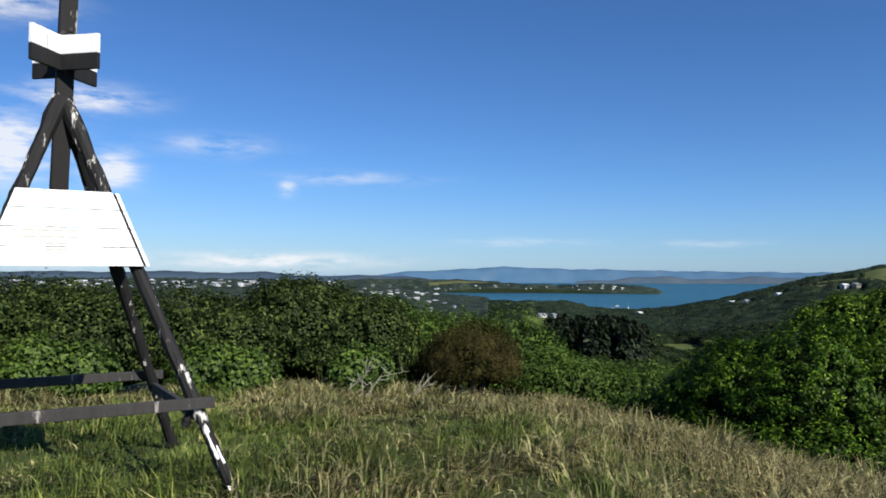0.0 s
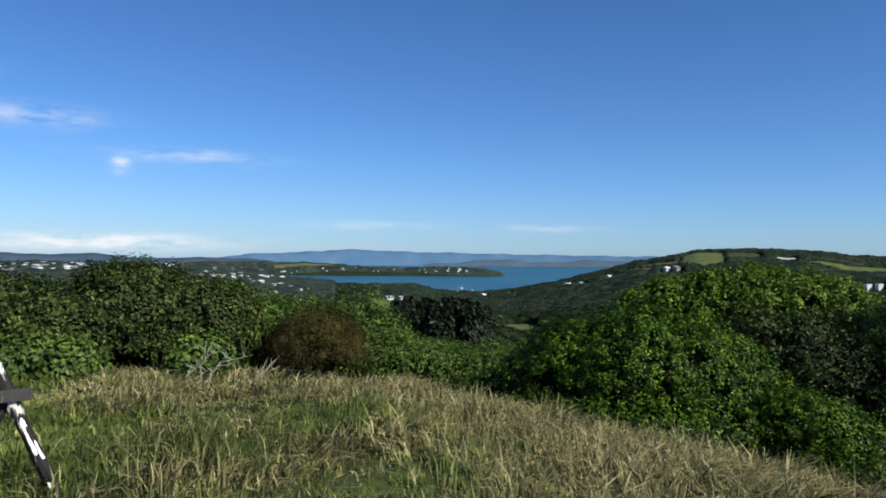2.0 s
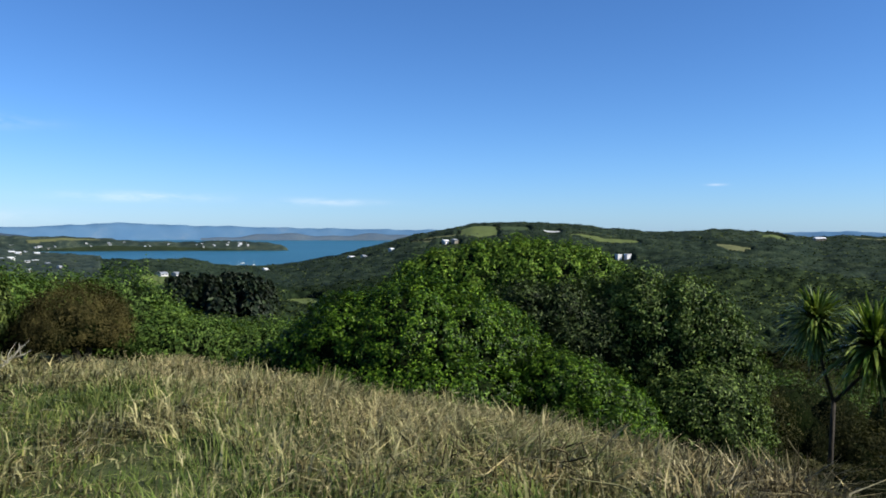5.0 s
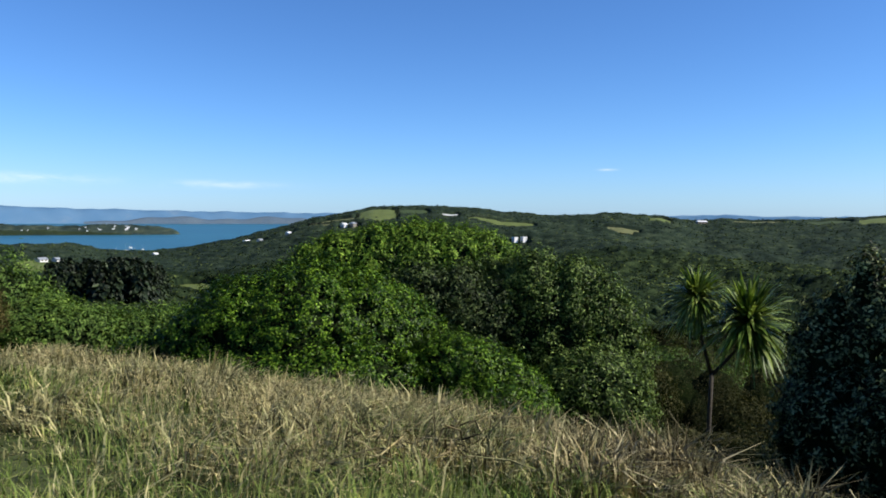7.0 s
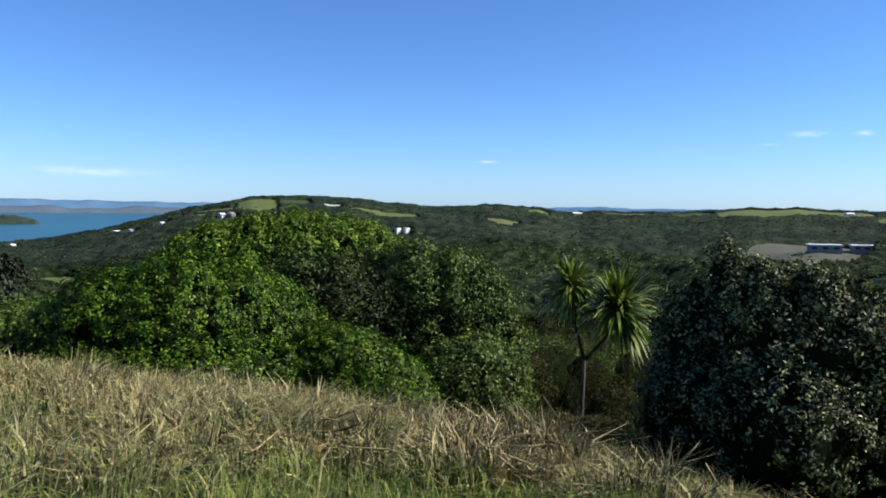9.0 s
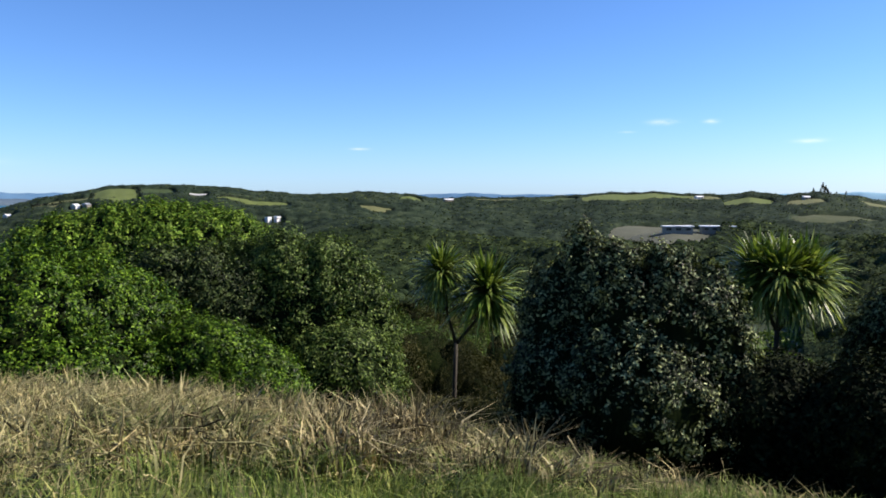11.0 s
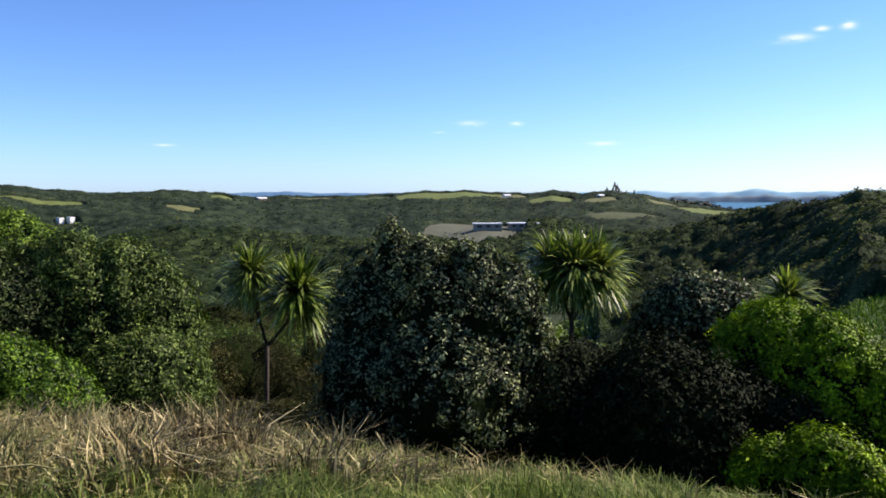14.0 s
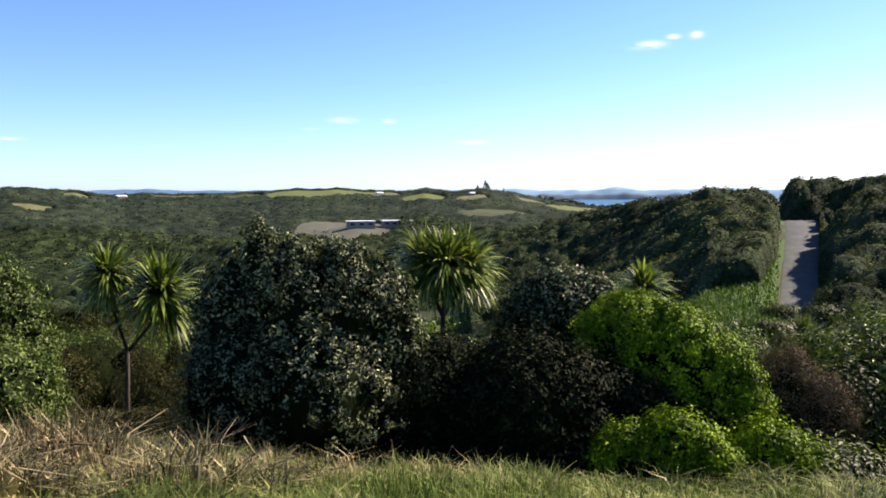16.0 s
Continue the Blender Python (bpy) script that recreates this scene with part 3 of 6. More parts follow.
def build_sea():
    azs = np.arange(0, 360, 3.0)
    x, y = polar_grid(azs, np.array([700.0, 4760.0]))
    m = len(azs)
    V = np.stack([x, y, np.full_like(x, SEA)], -1).reshape(-1, 3)
    F = [(j, (j + 1) % m, m + (j + 1) % m, m + j) for j in range(m)]
    tagged(mesh_object("water", V, F, MAT["water"]), "blue sea of a wide sheltered bay", "sea", kind="structure")


build_sea()


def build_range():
    """Far hills beyond the water all round, paler with painted haze towards the sun."""
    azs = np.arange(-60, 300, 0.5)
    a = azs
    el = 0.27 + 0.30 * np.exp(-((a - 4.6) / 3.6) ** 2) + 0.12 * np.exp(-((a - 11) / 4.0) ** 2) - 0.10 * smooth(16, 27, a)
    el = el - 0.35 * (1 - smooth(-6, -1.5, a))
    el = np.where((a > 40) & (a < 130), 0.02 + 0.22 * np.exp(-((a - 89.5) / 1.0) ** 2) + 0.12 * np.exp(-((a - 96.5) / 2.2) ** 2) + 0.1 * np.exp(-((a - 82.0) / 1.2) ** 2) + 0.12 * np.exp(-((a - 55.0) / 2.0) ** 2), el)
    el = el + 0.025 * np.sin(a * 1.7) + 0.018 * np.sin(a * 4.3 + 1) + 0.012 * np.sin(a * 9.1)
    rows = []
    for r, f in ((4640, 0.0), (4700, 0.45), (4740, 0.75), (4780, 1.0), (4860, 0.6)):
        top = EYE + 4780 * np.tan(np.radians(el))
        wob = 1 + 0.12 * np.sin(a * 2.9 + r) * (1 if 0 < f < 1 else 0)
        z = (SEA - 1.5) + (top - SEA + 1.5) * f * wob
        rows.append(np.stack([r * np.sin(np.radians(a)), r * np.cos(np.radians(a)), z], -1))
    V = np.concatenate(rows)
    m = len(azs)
    for name, keep, lab in (("range", azs < 67.5, "distant hills beyond the water, painted haze-blue"), ("range_hazy", azs >= 67.5, "hills on the sunward horizon, painted pale with haze")):
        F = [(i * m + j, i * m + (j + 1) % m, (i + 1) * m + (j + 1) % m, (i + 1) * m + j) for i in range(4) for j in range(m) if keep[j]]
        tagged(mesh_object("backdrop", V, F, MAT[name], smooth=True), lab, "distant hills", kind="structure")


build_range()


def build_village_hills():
    """A wooded ridge behind the village, blued by painted haze, running down to the bay."""
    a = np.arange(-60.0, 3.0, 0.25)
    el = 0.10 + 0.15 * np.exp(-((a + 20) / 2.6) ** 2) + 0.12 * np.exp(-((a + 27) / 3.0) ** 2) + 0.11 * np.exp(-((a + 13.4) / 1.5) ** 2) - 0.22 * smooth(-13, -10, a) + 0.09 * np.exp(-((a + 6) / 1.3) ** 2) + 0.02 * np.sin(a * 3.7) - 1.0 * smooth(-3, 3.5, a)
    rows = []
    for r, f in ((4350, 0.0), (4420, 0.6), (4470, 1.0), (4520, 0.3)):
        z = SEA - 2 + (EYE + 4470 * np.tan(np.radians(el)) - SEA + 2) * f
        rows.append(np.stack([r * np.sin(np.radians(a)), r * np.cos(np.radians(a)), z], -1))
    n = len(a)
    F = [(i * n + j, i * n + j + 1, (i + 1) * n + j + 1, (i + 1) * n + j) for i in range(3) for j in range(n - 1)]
    tagged(mesh_object("backdrop", np.concatenate(rows), F, MAT["range_near"], smooth=True), "dark hills behind the village, painted haze blue-grey", "distant hills", kind="structure")


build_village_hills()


def build_low_coast():
    """A lower coast in front of the blue range, its colour blued as by haze."""
    a = np.arange(10.0, 30.0, 0.25)
    el = -0.22 + 0.10 * np.sin(a * 0.9) + 0.05 * np.sin(a * 2.3 + 1) - 0.25 * np.exp(-((a - 10) / 2.0) ** 2)
    rows = []
    for r, f in ((4480, 0.0), (4500, 0.6), (4530, 1.0), (4560, 0.2)):
        z = SEA - 1 + (EYE + 4530 * np.tan(np.radians(el)) - SEA + 1) * f
        rows.append(np.stack([r * np.sin(np.radians(a)), r * np.cos(np.radians(a)), z], -1))
    n = len(a)
    F = [(i * n + j, i * n + j + 1, (i + 1) * n + j + 1, (i + 1) * n + j) for i in range(3) for j in range(n - 1)]
    tagged(mesh_object("backdrop", np.concatenate(rows), F, MAT["coast"], smooth=True), "low coast across the bay, painted haze-blue", "distant hills", kind="structure")


build_low_coast()


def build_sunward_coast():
    """Low islands on the sunward water, greyed with painted haze."""
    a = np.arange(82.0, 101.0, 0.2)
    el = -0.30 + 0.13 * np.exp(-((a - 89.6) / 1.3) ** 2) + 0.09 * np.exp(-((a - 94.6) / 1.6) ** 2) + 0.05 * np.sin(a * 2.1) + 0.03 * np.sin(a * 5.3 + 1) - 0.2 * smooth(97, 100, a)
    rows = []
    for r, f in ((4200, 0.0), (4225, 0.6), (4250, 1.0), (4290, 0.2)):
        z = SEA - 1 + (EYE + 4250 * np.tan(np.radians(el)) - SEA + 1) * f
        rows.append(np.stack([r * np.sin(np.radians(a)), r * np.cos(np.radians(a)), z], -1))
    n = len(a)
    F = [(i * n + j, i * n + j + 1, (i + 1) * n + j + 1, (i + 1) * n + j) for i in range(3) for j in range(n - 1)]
    tagged(mesh_object("backdrop", np.concatenate(rows), F, MAT["range_grey"], smooth=True), "low islands on the sunward water, painted haze-grey", "distant hills", kind="structure")


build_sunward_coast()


# ---- trig beacon ----
def box_bm(bm, size, m=Matrix(), bevel=0.008):
    made = bmesh.ops.create_cube(bm, size=1.0, matrix=m @ Matrix.Diagonal((*size, 1)))
    edges = {e for v in made["verts"] for e in v.link_edges}
    if bevel:
        bmesh.ops.bevel(bm, geom=list(edges), offset=bevel, segments=2, affect="EDGES", profile=0.6)


def beam_matrix(a, b):
    a, b = Vector(a), Vector(b)
    return Matrix.Translation((a + b) / 2) @ (b - a).to_track_quat("Z", "Y").to_matrix().to_4x4(), (b - a).length


def rough_pole(a, b, r0, r1, seed, knots=18, segs=10, rough=0.06):
    """A hewn pole with an uneven skin."""
    rng = np.random.RandomState(seed)
    a, b = Vector(a), Vector(b)
    pts = [a.lerp(b, i / knots) + Vector(rng.normal(0, r0 * 0.05, 3)) for i in range(knots + 1)]
    V, F = tube(pts, [(r0 + (r1 - r0) * i / knots) * (1 + rng.normal(0, rough)) for i in range(knots + 1)], segs)
    V = [Vector(v) + Vector(rng.normal(0, r0 * 0.05, 3)) for v in V]
    return V, F


def trig_beacon():
    AZ, D, HALF, APEX = -26.43, 6.40, 1.058, 2.959
    c = at(AZ, D)
    top = thing("trig_beacon", c, "black timber survey beacon with white boards on four splayed legs", "survey beacon", turn=31.2)
    drop = -0.25  # feet go a little into the turf

    def leg_at(sx, sy, h):
        k = 1 - h / APEX
        return Vector((sx * HALF * k, sy * HALF * k, h))

    for i, (sx, sy) in enumerate(((1, -1), (-1, -1), (1, 1), (-1, 1))):
        V, F = rough_pole(leg_at(sx, sy, drop) , leg_at(sx, sy, APEX * 0.985), 0.041, 0.058, 40 + i, 22, 10, 0.09)
        leg = mesh_object("leg", V, F, MAT["worn_leg"], top, "black leg with flaking white patches")
        if (sx, sy) == (1, -1):  # splintered lower end
            rng = np.random.RandomState(5)
            bits = []
            for i in range(7):
                h = (0.30, 0.36, 0.22, 0.27, 0.10, 0.05, 0.48)[i]
                off = Vector((rng.uniform(-0.022, 0.030), -0.036, 0))
                bits.append(rough_pole(leg_at(sx, sy, h) + off, leg_at(sx, sy, h + rng.uniform(0.07, 0.17)) + off * 0.9, 0.013, 0.006, 90 + i, 5, 6, 0.2))
            V, F = join(bits)
            mesh_object("flaked_bark", V, F, MAT["white_wood"], leg, "pale flakes on the worn foot of the leg")
    # rails round the legs
    H = 0.688
    for i, (p, q, out) in enumerate((((-1, -1), (1, -1), (0, -1)), ((-1, 1), (1, 1), (0, 1)), ((1, -1), (1, 1), (1, 0)), ((-1, -1), (-1, 1), (-1, 0)))):
        a, b = leg_at(*p, H), leg_at(*q, H)
        d = (b - a).normalized()
        shift = Vector((out[0], out[1], 0)) * (0.075 if i < 2 else 0.03)
        dz = Vector((0, 0, 0 if i < 2 else -0.10))
        m, ln = beam_matrix(a - d * (0.14 if i < 2 else 0.02) + shift + dz, b + d * (0.12 if i < 2 else 0.02) + shift + dz)
        bm = bmesh.new()
        up = Vector((0, 0, 1))
        frame_m = Matrix((up.cross(d), up, d)).transposed().to_4x4()
        box_bm(bm, (0.045, 0.078, ln), Matrix.Translation(m.translation) @ frame_m, 0.006)
        part("rail", bm, MAT["rail_wood"], top, "weathered dark rail")
    # mast
    bm = bmesh.new()
    box_bm(bm, (0.124, 0.124, 2.50), pose(0.010, 0, 1.70 + 1.25, 0, 1.8, 0), 0.012)
    part("mast", bm, MAT["black_wood"], top, "black square mast")
    # white planks on the front and on one side
    for side in (0, 1):
        lo, hi, n = 1.647, 2.195, 4
        step = (hi - lo) / n
        board = thing("board", (0, 0, 0), "white board of four horizontal planks", "")
        del board["label"]
        board.parent = top
        for k in range(n):
            h0, h1 = lo + k * step + 0.007, lo + (k + 1) * step
            bm = bmesh.new()
            ring = []
            for h in (h0, h1):
                w = HALF * (1 - h / APEX) + 0.038
                o = -(HALF * (1 - h / APEX)) - 0.066
                for t in (0.0, -0.024):
                    for s in (-1, 1):
                        ring.append(bm.verts.new((s * w, o + t, h)))
            for f in ((0, 1, 5, 4), (3, 2, 6, 7), (1, 3, 7, 5), (2, 0, 4, 6), (4, 5, 7, 6), (2, 3, 1, 0)):
                bm.faces.new([ring[v] for v in f])
            bmesh.ops.recalc_face_normals(bm, faces=bm.faces)
            if side:
                bmesh.ops.rotate(bm, verts=bm.verts, cent=(0, 0, 0), matrix=Matrix.Rotation(radians(90), 3, "Z"))
            part("plank", bm, MAT["white_wood"], board)
        if side == 0:
            rng = np.random.RandomState(3)
            for row in range(4):
                h = 1.90 - row * 0.045
                x0 = -0.27 + (0.14 if row > 1 else 0)
                o = -(HALF * (1 - h / APEX)) - 0.0925
                for k in range(4 if row < 2 else 2):
                    w = rng.uniform(0.05, 0.09)
                    b2 = bmesh.new()
                    box_bm(b2, (w, 0.002, 0.017), pose(x0 + w / 2, o, h, -21), 0)
                    part("lettering_bar", b2, MAT["faded_ink"], board, "faded unreadable lettering")
                    x0 += w + 0.02
    # crossed vanes at the mast head
    for k in range(4):
        ang = 45 + 90 * k - 1.5
        ang, shift, out = ang + 5, (0.055 if k < 2 else -0.025), (0.080 if k < 2 else -0.100)  # nailed to the mast's faces, meeting before it
        for lo, hi, mat, lab in ((3.112, 3.229, "black_vane", "black lower vane board"), (3.231, 3.374, "white_wood", "white upper vane board")):
            bm = bmesh.new()
            box_bm(bm, (0.32, 0.03, hi - lo), pose(shift, out, 0, 0, 0, ang) @ pose(0.158, 0, (lo + hi) / 2), 0.004)
            part("vane", bm, MAT[mat], top, lab)
    # short brace under the front rail, and bolts over the vanes
    V, F = rough_pole(leg_at(1, -1, 0.64) + Vector((-0.02, 0.03, 0)), leg_at(1, -1, 0.52) + Vector((-0.13, 0.06, 0)), 0.035, 0.028, 77, 6)
    mesh_object("brace", V, F, MAT["black_wood"], top)
    for bx, bz, bs in ((-0.030, 3.405, 0.030), (0.025, 3.44, 0.024), (0.015, 3.395, 0.020)):
        bm = bmesh.new()
        box_bm(bm, (bs, 0.016, bs * 1.3), pose(bx + 0.02, -0.068, bz, 0, 20, 0), 0.004)
        part("bolt_plate", bm, MAT["rail_wood"], top, "weathered bolt plate on the mast")


trig_beacon()


# ---- trees and bushes ----
BUSHES = [0]


def bush(name, label, category, az, r, lobes, leaf_mat, tufts, per, leaf, spread, group="", droop=0.2, ragged=0.12, aspect=0.5, core=0.80, stems=3, bark="bark", upward=0.35, knobs=1.0):
    """A bush whose lobes are (side, away, centre height over the ground, half width, half depth, half height)."""
    BUSHES[0] += 1
    seed = 100 + BUSHES[0]
    rng = np.random.RandomState(seed)
    base = spot(az, r)
    top = thing(name, base, label, category, group, turn=-az)
    main = lobes
    lobes = list(lobes)
    for _ in range(int(knobs * (5 + 3 * len(main)))):  # knobbly shoulders
        lb = main[rng.randint(len(main))]
        d = unit(rng.normal(size=3))
        d[2] = abs(d[2]) * 0.9
        k = rng.uniform(0.22, 0.36)
        lobes.append((lb[0] + d[0] * lb[3] * (1 - k * 0.75), lb[1] + d[1] * lb[4] * (1 - k * 0.75), lb[2] + d[2] * lb[5] * (1 - k * 0.75), lb[3] * k, lb[4] * k, lb[5] * k))
    v, f = crown_leaves(lobes, tufts, per, leaf, spread, rng, droop, ragged, aspect, seed, upward)
    mesh_object("crown", v, f, MAT[leaf_mat], top)
    # dark core painted as the crown's inner shade
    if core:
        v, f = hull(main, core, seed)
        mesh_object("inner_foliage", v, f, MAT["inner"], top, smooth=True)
    for i in range(stems):
        lb = main[i % len(main)]
        a = rng.uniform(-0.15, 0.15, 2)
        foot = Vector((lb[0] * 0.35 + a[0], lb[1] * 0.35 + a[1], 0))
        p = top.matrix_world @ foot
        foot.z = float(land(p.x, p.y)) - base.z - 0.08
        head = Vector(lb[:3]) + Vector((0, 0, lb[5] * 0.3))
        mid = foot.lerp(head, 0.5) + Vector((rng.uniform(-0.1, 0.1), rng.uniform(-0.1, 0.1), 0))
        V, F = tube([foot, mid, head], [0.07, 0.05, 0.02], 7)
        mesh_object("stem", V, F, MAT[bark], top, smooth=True)
    return top


def dome(az, r, top_el, half, depth=None, low=0.0, side=0.0):
    """Lobes of one rounded bush whose top shows at top_el: a dome from the ground with shoulders."""
    h = height_of(top_el, r) - gz(az, r)
    depth = depth or half * 0.8
    return [(side, 0, h * 0.50 + low, half, depth, h * 0.50), (side - half * 0.45, -0.1, h * 0.36, half * 0.62, depth * 0.8, h * 0.36), (side + half * 0.45, 0.1, h * 0.38, half * 0.60, depth * 0.8, h * 0.38)]


def lobe(c, r, az, el, w, high, away=0.0, deep=None):
    """A lobe of a bush that stands at heading c: its own heading and top, half width, half height, and how far behind the middle."""
    return (r * math.tan(radians(az - c)), away, height_of(el, r) - gz(c, r) - high, w, deep or w, high)


def lobes_of(c, r, rows):
    return [lobe(c, r, *q) for q in rows]


G = "bushes round the hilltop"
# hedge behind the beacon
for az, r, el, half, mat in ((-37, 16, -1.0, 2.0, "leaf_hedge"), (-30.5, 16, -0.9, 1.9, "leaf_hedge"), (-25, 15.5, -1.1, 1.6, "leaf_hedge"), (-19.5, 16, -1.7, 1.7, "leaf_hedge")):
    bush("hedge_bush", "dense dark green hedge bush behind the beacon", "bush", az, r, dome(az, r, el, half), mat, 700, 18, 0.092, 0.115, G, ragged=0.16)
bush("hedge_bush", "broad dark green bush with a peaked top beside the grass", "bush", -10.8, 15.5,
     dome(-10.8, 15.5, -0.8, 1.15) + dome(-10.8, 15.5, -2.4, 1.3, side=-1.2) + dome(-10.8, 15.5, -1.9, 1.2, side=1.2), "leaf_hedge", 1600, 18, 0.092, 0.115, G, ragged=0.15)
bush("hedge_bush", "green bush at the end of the hedge", "bush", -4.5, 16.5, dome(-4.8, 16.5, -2.6, 1.2) + dome(-4.8, 16.5, -4.0, 1.0, side=1.0), "leaf_scrub", 800, 15, 0.11, 0.13, G, ragged=0.2)
for az, r, el, half in ((-34, 13.2, -3.8, 0.9), (-27.6, 13.4, -5.0, 0.42), (-25.0, 13.4, -5.6, 0.36), (-16.8, 13.2, -5.8, 0.46), (-14.4, 13.0, -6.3, 0.34), (-5.8, 13.4, -6.2, 0.4)):
    bush("vine_shrub", "low bright green vine-covered shrub at the hedge foot", "shrub", az, r, dome(az, r, el, half, half * 0.6), "leaf_vine", 260, 24, 0.095, 0.12, G, ragged=0.25, aspect=0.6, stems=1)
bush("rusty_bush", "reddish-brown fine-twigged bush beside the grass", "bush", 2.4, 15.0, dome(2.4, 15.0, -4.1, 0.85), "leaf_rust", 900, 28, 0.048, 0.10, G, ragged=0.15, aspect=0.3, core=0.65)
# open scrub below the grass edge
for az, r, el, half in ((-2.6, 17.5, -3.1, 1.0), (0.6, 18.0, -3.0, 1.2), (4.6, 18.5, -3.2, 1.2), (7.0, 19.0, -5.3, 1.0), (-1.2, 17, -4.6, 0.8), (6.5, 18, -5.6, 1.0), (9.0, 17.5, -6.6, 1.0), (11.5, 18.5, -7.0, 1.0), (14.0, 18, -7.2, 1.1), (16.5, 19, -7.0, 1.1), (4.2, 22, -5.0, 1.3), (8, 24, -6.2, 1.4), (12, 25, -6.9, 1.6), (16.5, 26, -6.9, 1.6), (19.5, 24, -6.5, 1.4)):
    bush("scrub_bush", "light green feathery scrub below the grass edge", "bush", az, r, dome(az, r, el, half), "leaf_scrub", 340, 15, 0.10, 0.13, G, ragged=0.25, aspect=0.4, stems=2)

# the big round bush and its lower skirt
bush("round_bush", "large domed glossy green bush at the edge of dry grass", "bush", 24.93, 11.6,
     lobes_of(24.93, 11.6, ((25.63, -3.90, 1.30, 1.35), (21.83, -4.65, 0.95, 1.15), (29.23, -4.45, 1.05, 1.2), (32.03, -5.45, 0.75, 1.1), (18.63, -6.75, 0.75, 0.85), (15.23, -8.85, 0.60, 0.55), (13.03, -10.05, 0.35, 0.30), (34.23, -7.25, 0.50, 0.9), (26.43, -8.55, 1.7, 0.8, -0.8, 0.9), (20.43, -9.55, 1.2, 0.7, -0.6, 0.8))),
     "leaf_round", 1800, 38, 0.056, 0.062, G, ragged=0.10, aspect=0.46, core=0.86, knobs=0.8)
bush("round_bush", "low spreading skirt of glossy green leaves", "bush", 38.92, 11.2,
     lobes_of(38.92, 11.2, ((36.62, -9.0, 0.60, 0.75), (38.32, -9.5, 0.60, 0.65), (40.12, -10.4, 0.60, 0.65), (41.82, -11.8, 0.48, 0.55), (43.12, -13.3, 0.32, 0.35), (38.92, -12.0, 0.9, 0.5, -0.5))), "leaf_round", 800, 36, 0.056, 0.062, G, ragged=0.12, aspect=0.40, core=0.80, knobs=0.8)
bush("tall_green_bush", "tall bright green bush behind the domed bush", "bush", 33.3, 16.0,
     lobes_of(33.3, 16.0, ((26.2, -2.30, 0.65, 1.3), (28.3, -1.50, 0.95, 1.5), (30.9, -1.05, 1.05, 1.6), (33.7, -0.87, 1.1, 1.7), (36.5, -1.05, 1.0, 1.6), (38.8, -1.60, 0.8, 1.5), (40.5, -2.45, 0.6, 1.3))),
     "leaf_fresh", 1600, 28, 0.070, 0.080, G, ragged=0.10, core=0.90, knobs=0.8)
bush("olive_bush", "grey-green upright bush with shaggy shoots", "bush", 44.81, 14.2,
     lobes_of(44.81, 14.2, ((39.61, -3.80, 0.85, 1.6, 0.3), (42.41, -3.00, 0.85, 1.7, 0.1), (45.21, -3.40, 0.75, 1.8), (47.61, -4.50, 0.60, 1.7), (49.21, -6.30, 0.45, 1.6), (50.11, -9.10, 0.38, 1.3), (46.31, -9.00, 1.1, 1.2, -0.5), (48.81, -12.00, 0.65, 0.9, -0.3))),
     "leaf_grey", 1500, 26, 0.072, 0.10, G, ragged=0.18, aspect=0.40, upward=0.1, core=0.84)
bush("olive_bush", "grey-green twiggy growth behind the domed bush, darkened as in shade", "bush", 35.8, 14.0,
     lobes_of(35.8, 14.0, ((31.8, -4.90, 0.7, 1.1), (34.2, -4.00, 0.8, 1.3), (36.9, -3.70, 0.8, 1.5), (39.2, -5.10, 0.7, 1.3), (37.4, -8.00, 0.9, 1.0, -0.3))), "leaf_shade", 700, 22, 0.085, 0.10, G, ragged=0.18, aspect=0.36, upward=0.0, core=0.84)
# scrub round the first cabbage tree
for az, r, el, half, mat in ((52, 24, -8.2, 1.6, "leaf_brown"), (55.5, 25, -8.6, 1.6, "leaf_brown"), (58.5, 23, -9.2, 1.3, "leaf_brown"), (50.2, 20, -10.5, 0.9, "leaf_brown"), (56.5, 19.5, -12.3, 0.8, "leaf_brown"), (53, 30, -8.0, 2.0, "leaf_scrub"), (59, 31, -8.0, 2.0, "leaf_scrub")):
    bush("brown_scrub", "dull brown fine-twigged scrub on the slope", "shrub", az, r, dome(az, r, el, half), mat, 320, 20, 0.08, 0.16, G, ragged=0.3, aspect=0.25, core=0.55, stems=2)
# the black-leaved ones carry shade in their colour
for az, r, el, half, mat in ((47.5, 13.0, -15.6, 0.5, "leaf_brown"), (49.5, 13.6, -15.4, 0.55, "leaf_shadow"), (51.3, 14.2, -15.9, 0.5, "leaf_brown"), (53.0, 14.0, -16.2, 0.45, "leaf_brown"), (56.3, 14.2, -16.0, 0.5, "leaf_brown"), (57.8, 13.2, -16.3, 0.5, "leaf_shadow"), (59.3, 13.0, -16.0, 0.55, "leaf_shadow"), (50.5, 16.5, -14.6, 0.6, "leaf_brown"), (58.2, 16.0, -14.8, 0.6, "leaf_brown")):
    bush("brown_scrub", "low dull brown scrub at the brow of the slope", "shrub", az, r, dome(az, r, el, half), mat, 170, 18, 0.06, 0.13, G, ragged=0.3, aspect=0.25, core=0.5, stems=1)
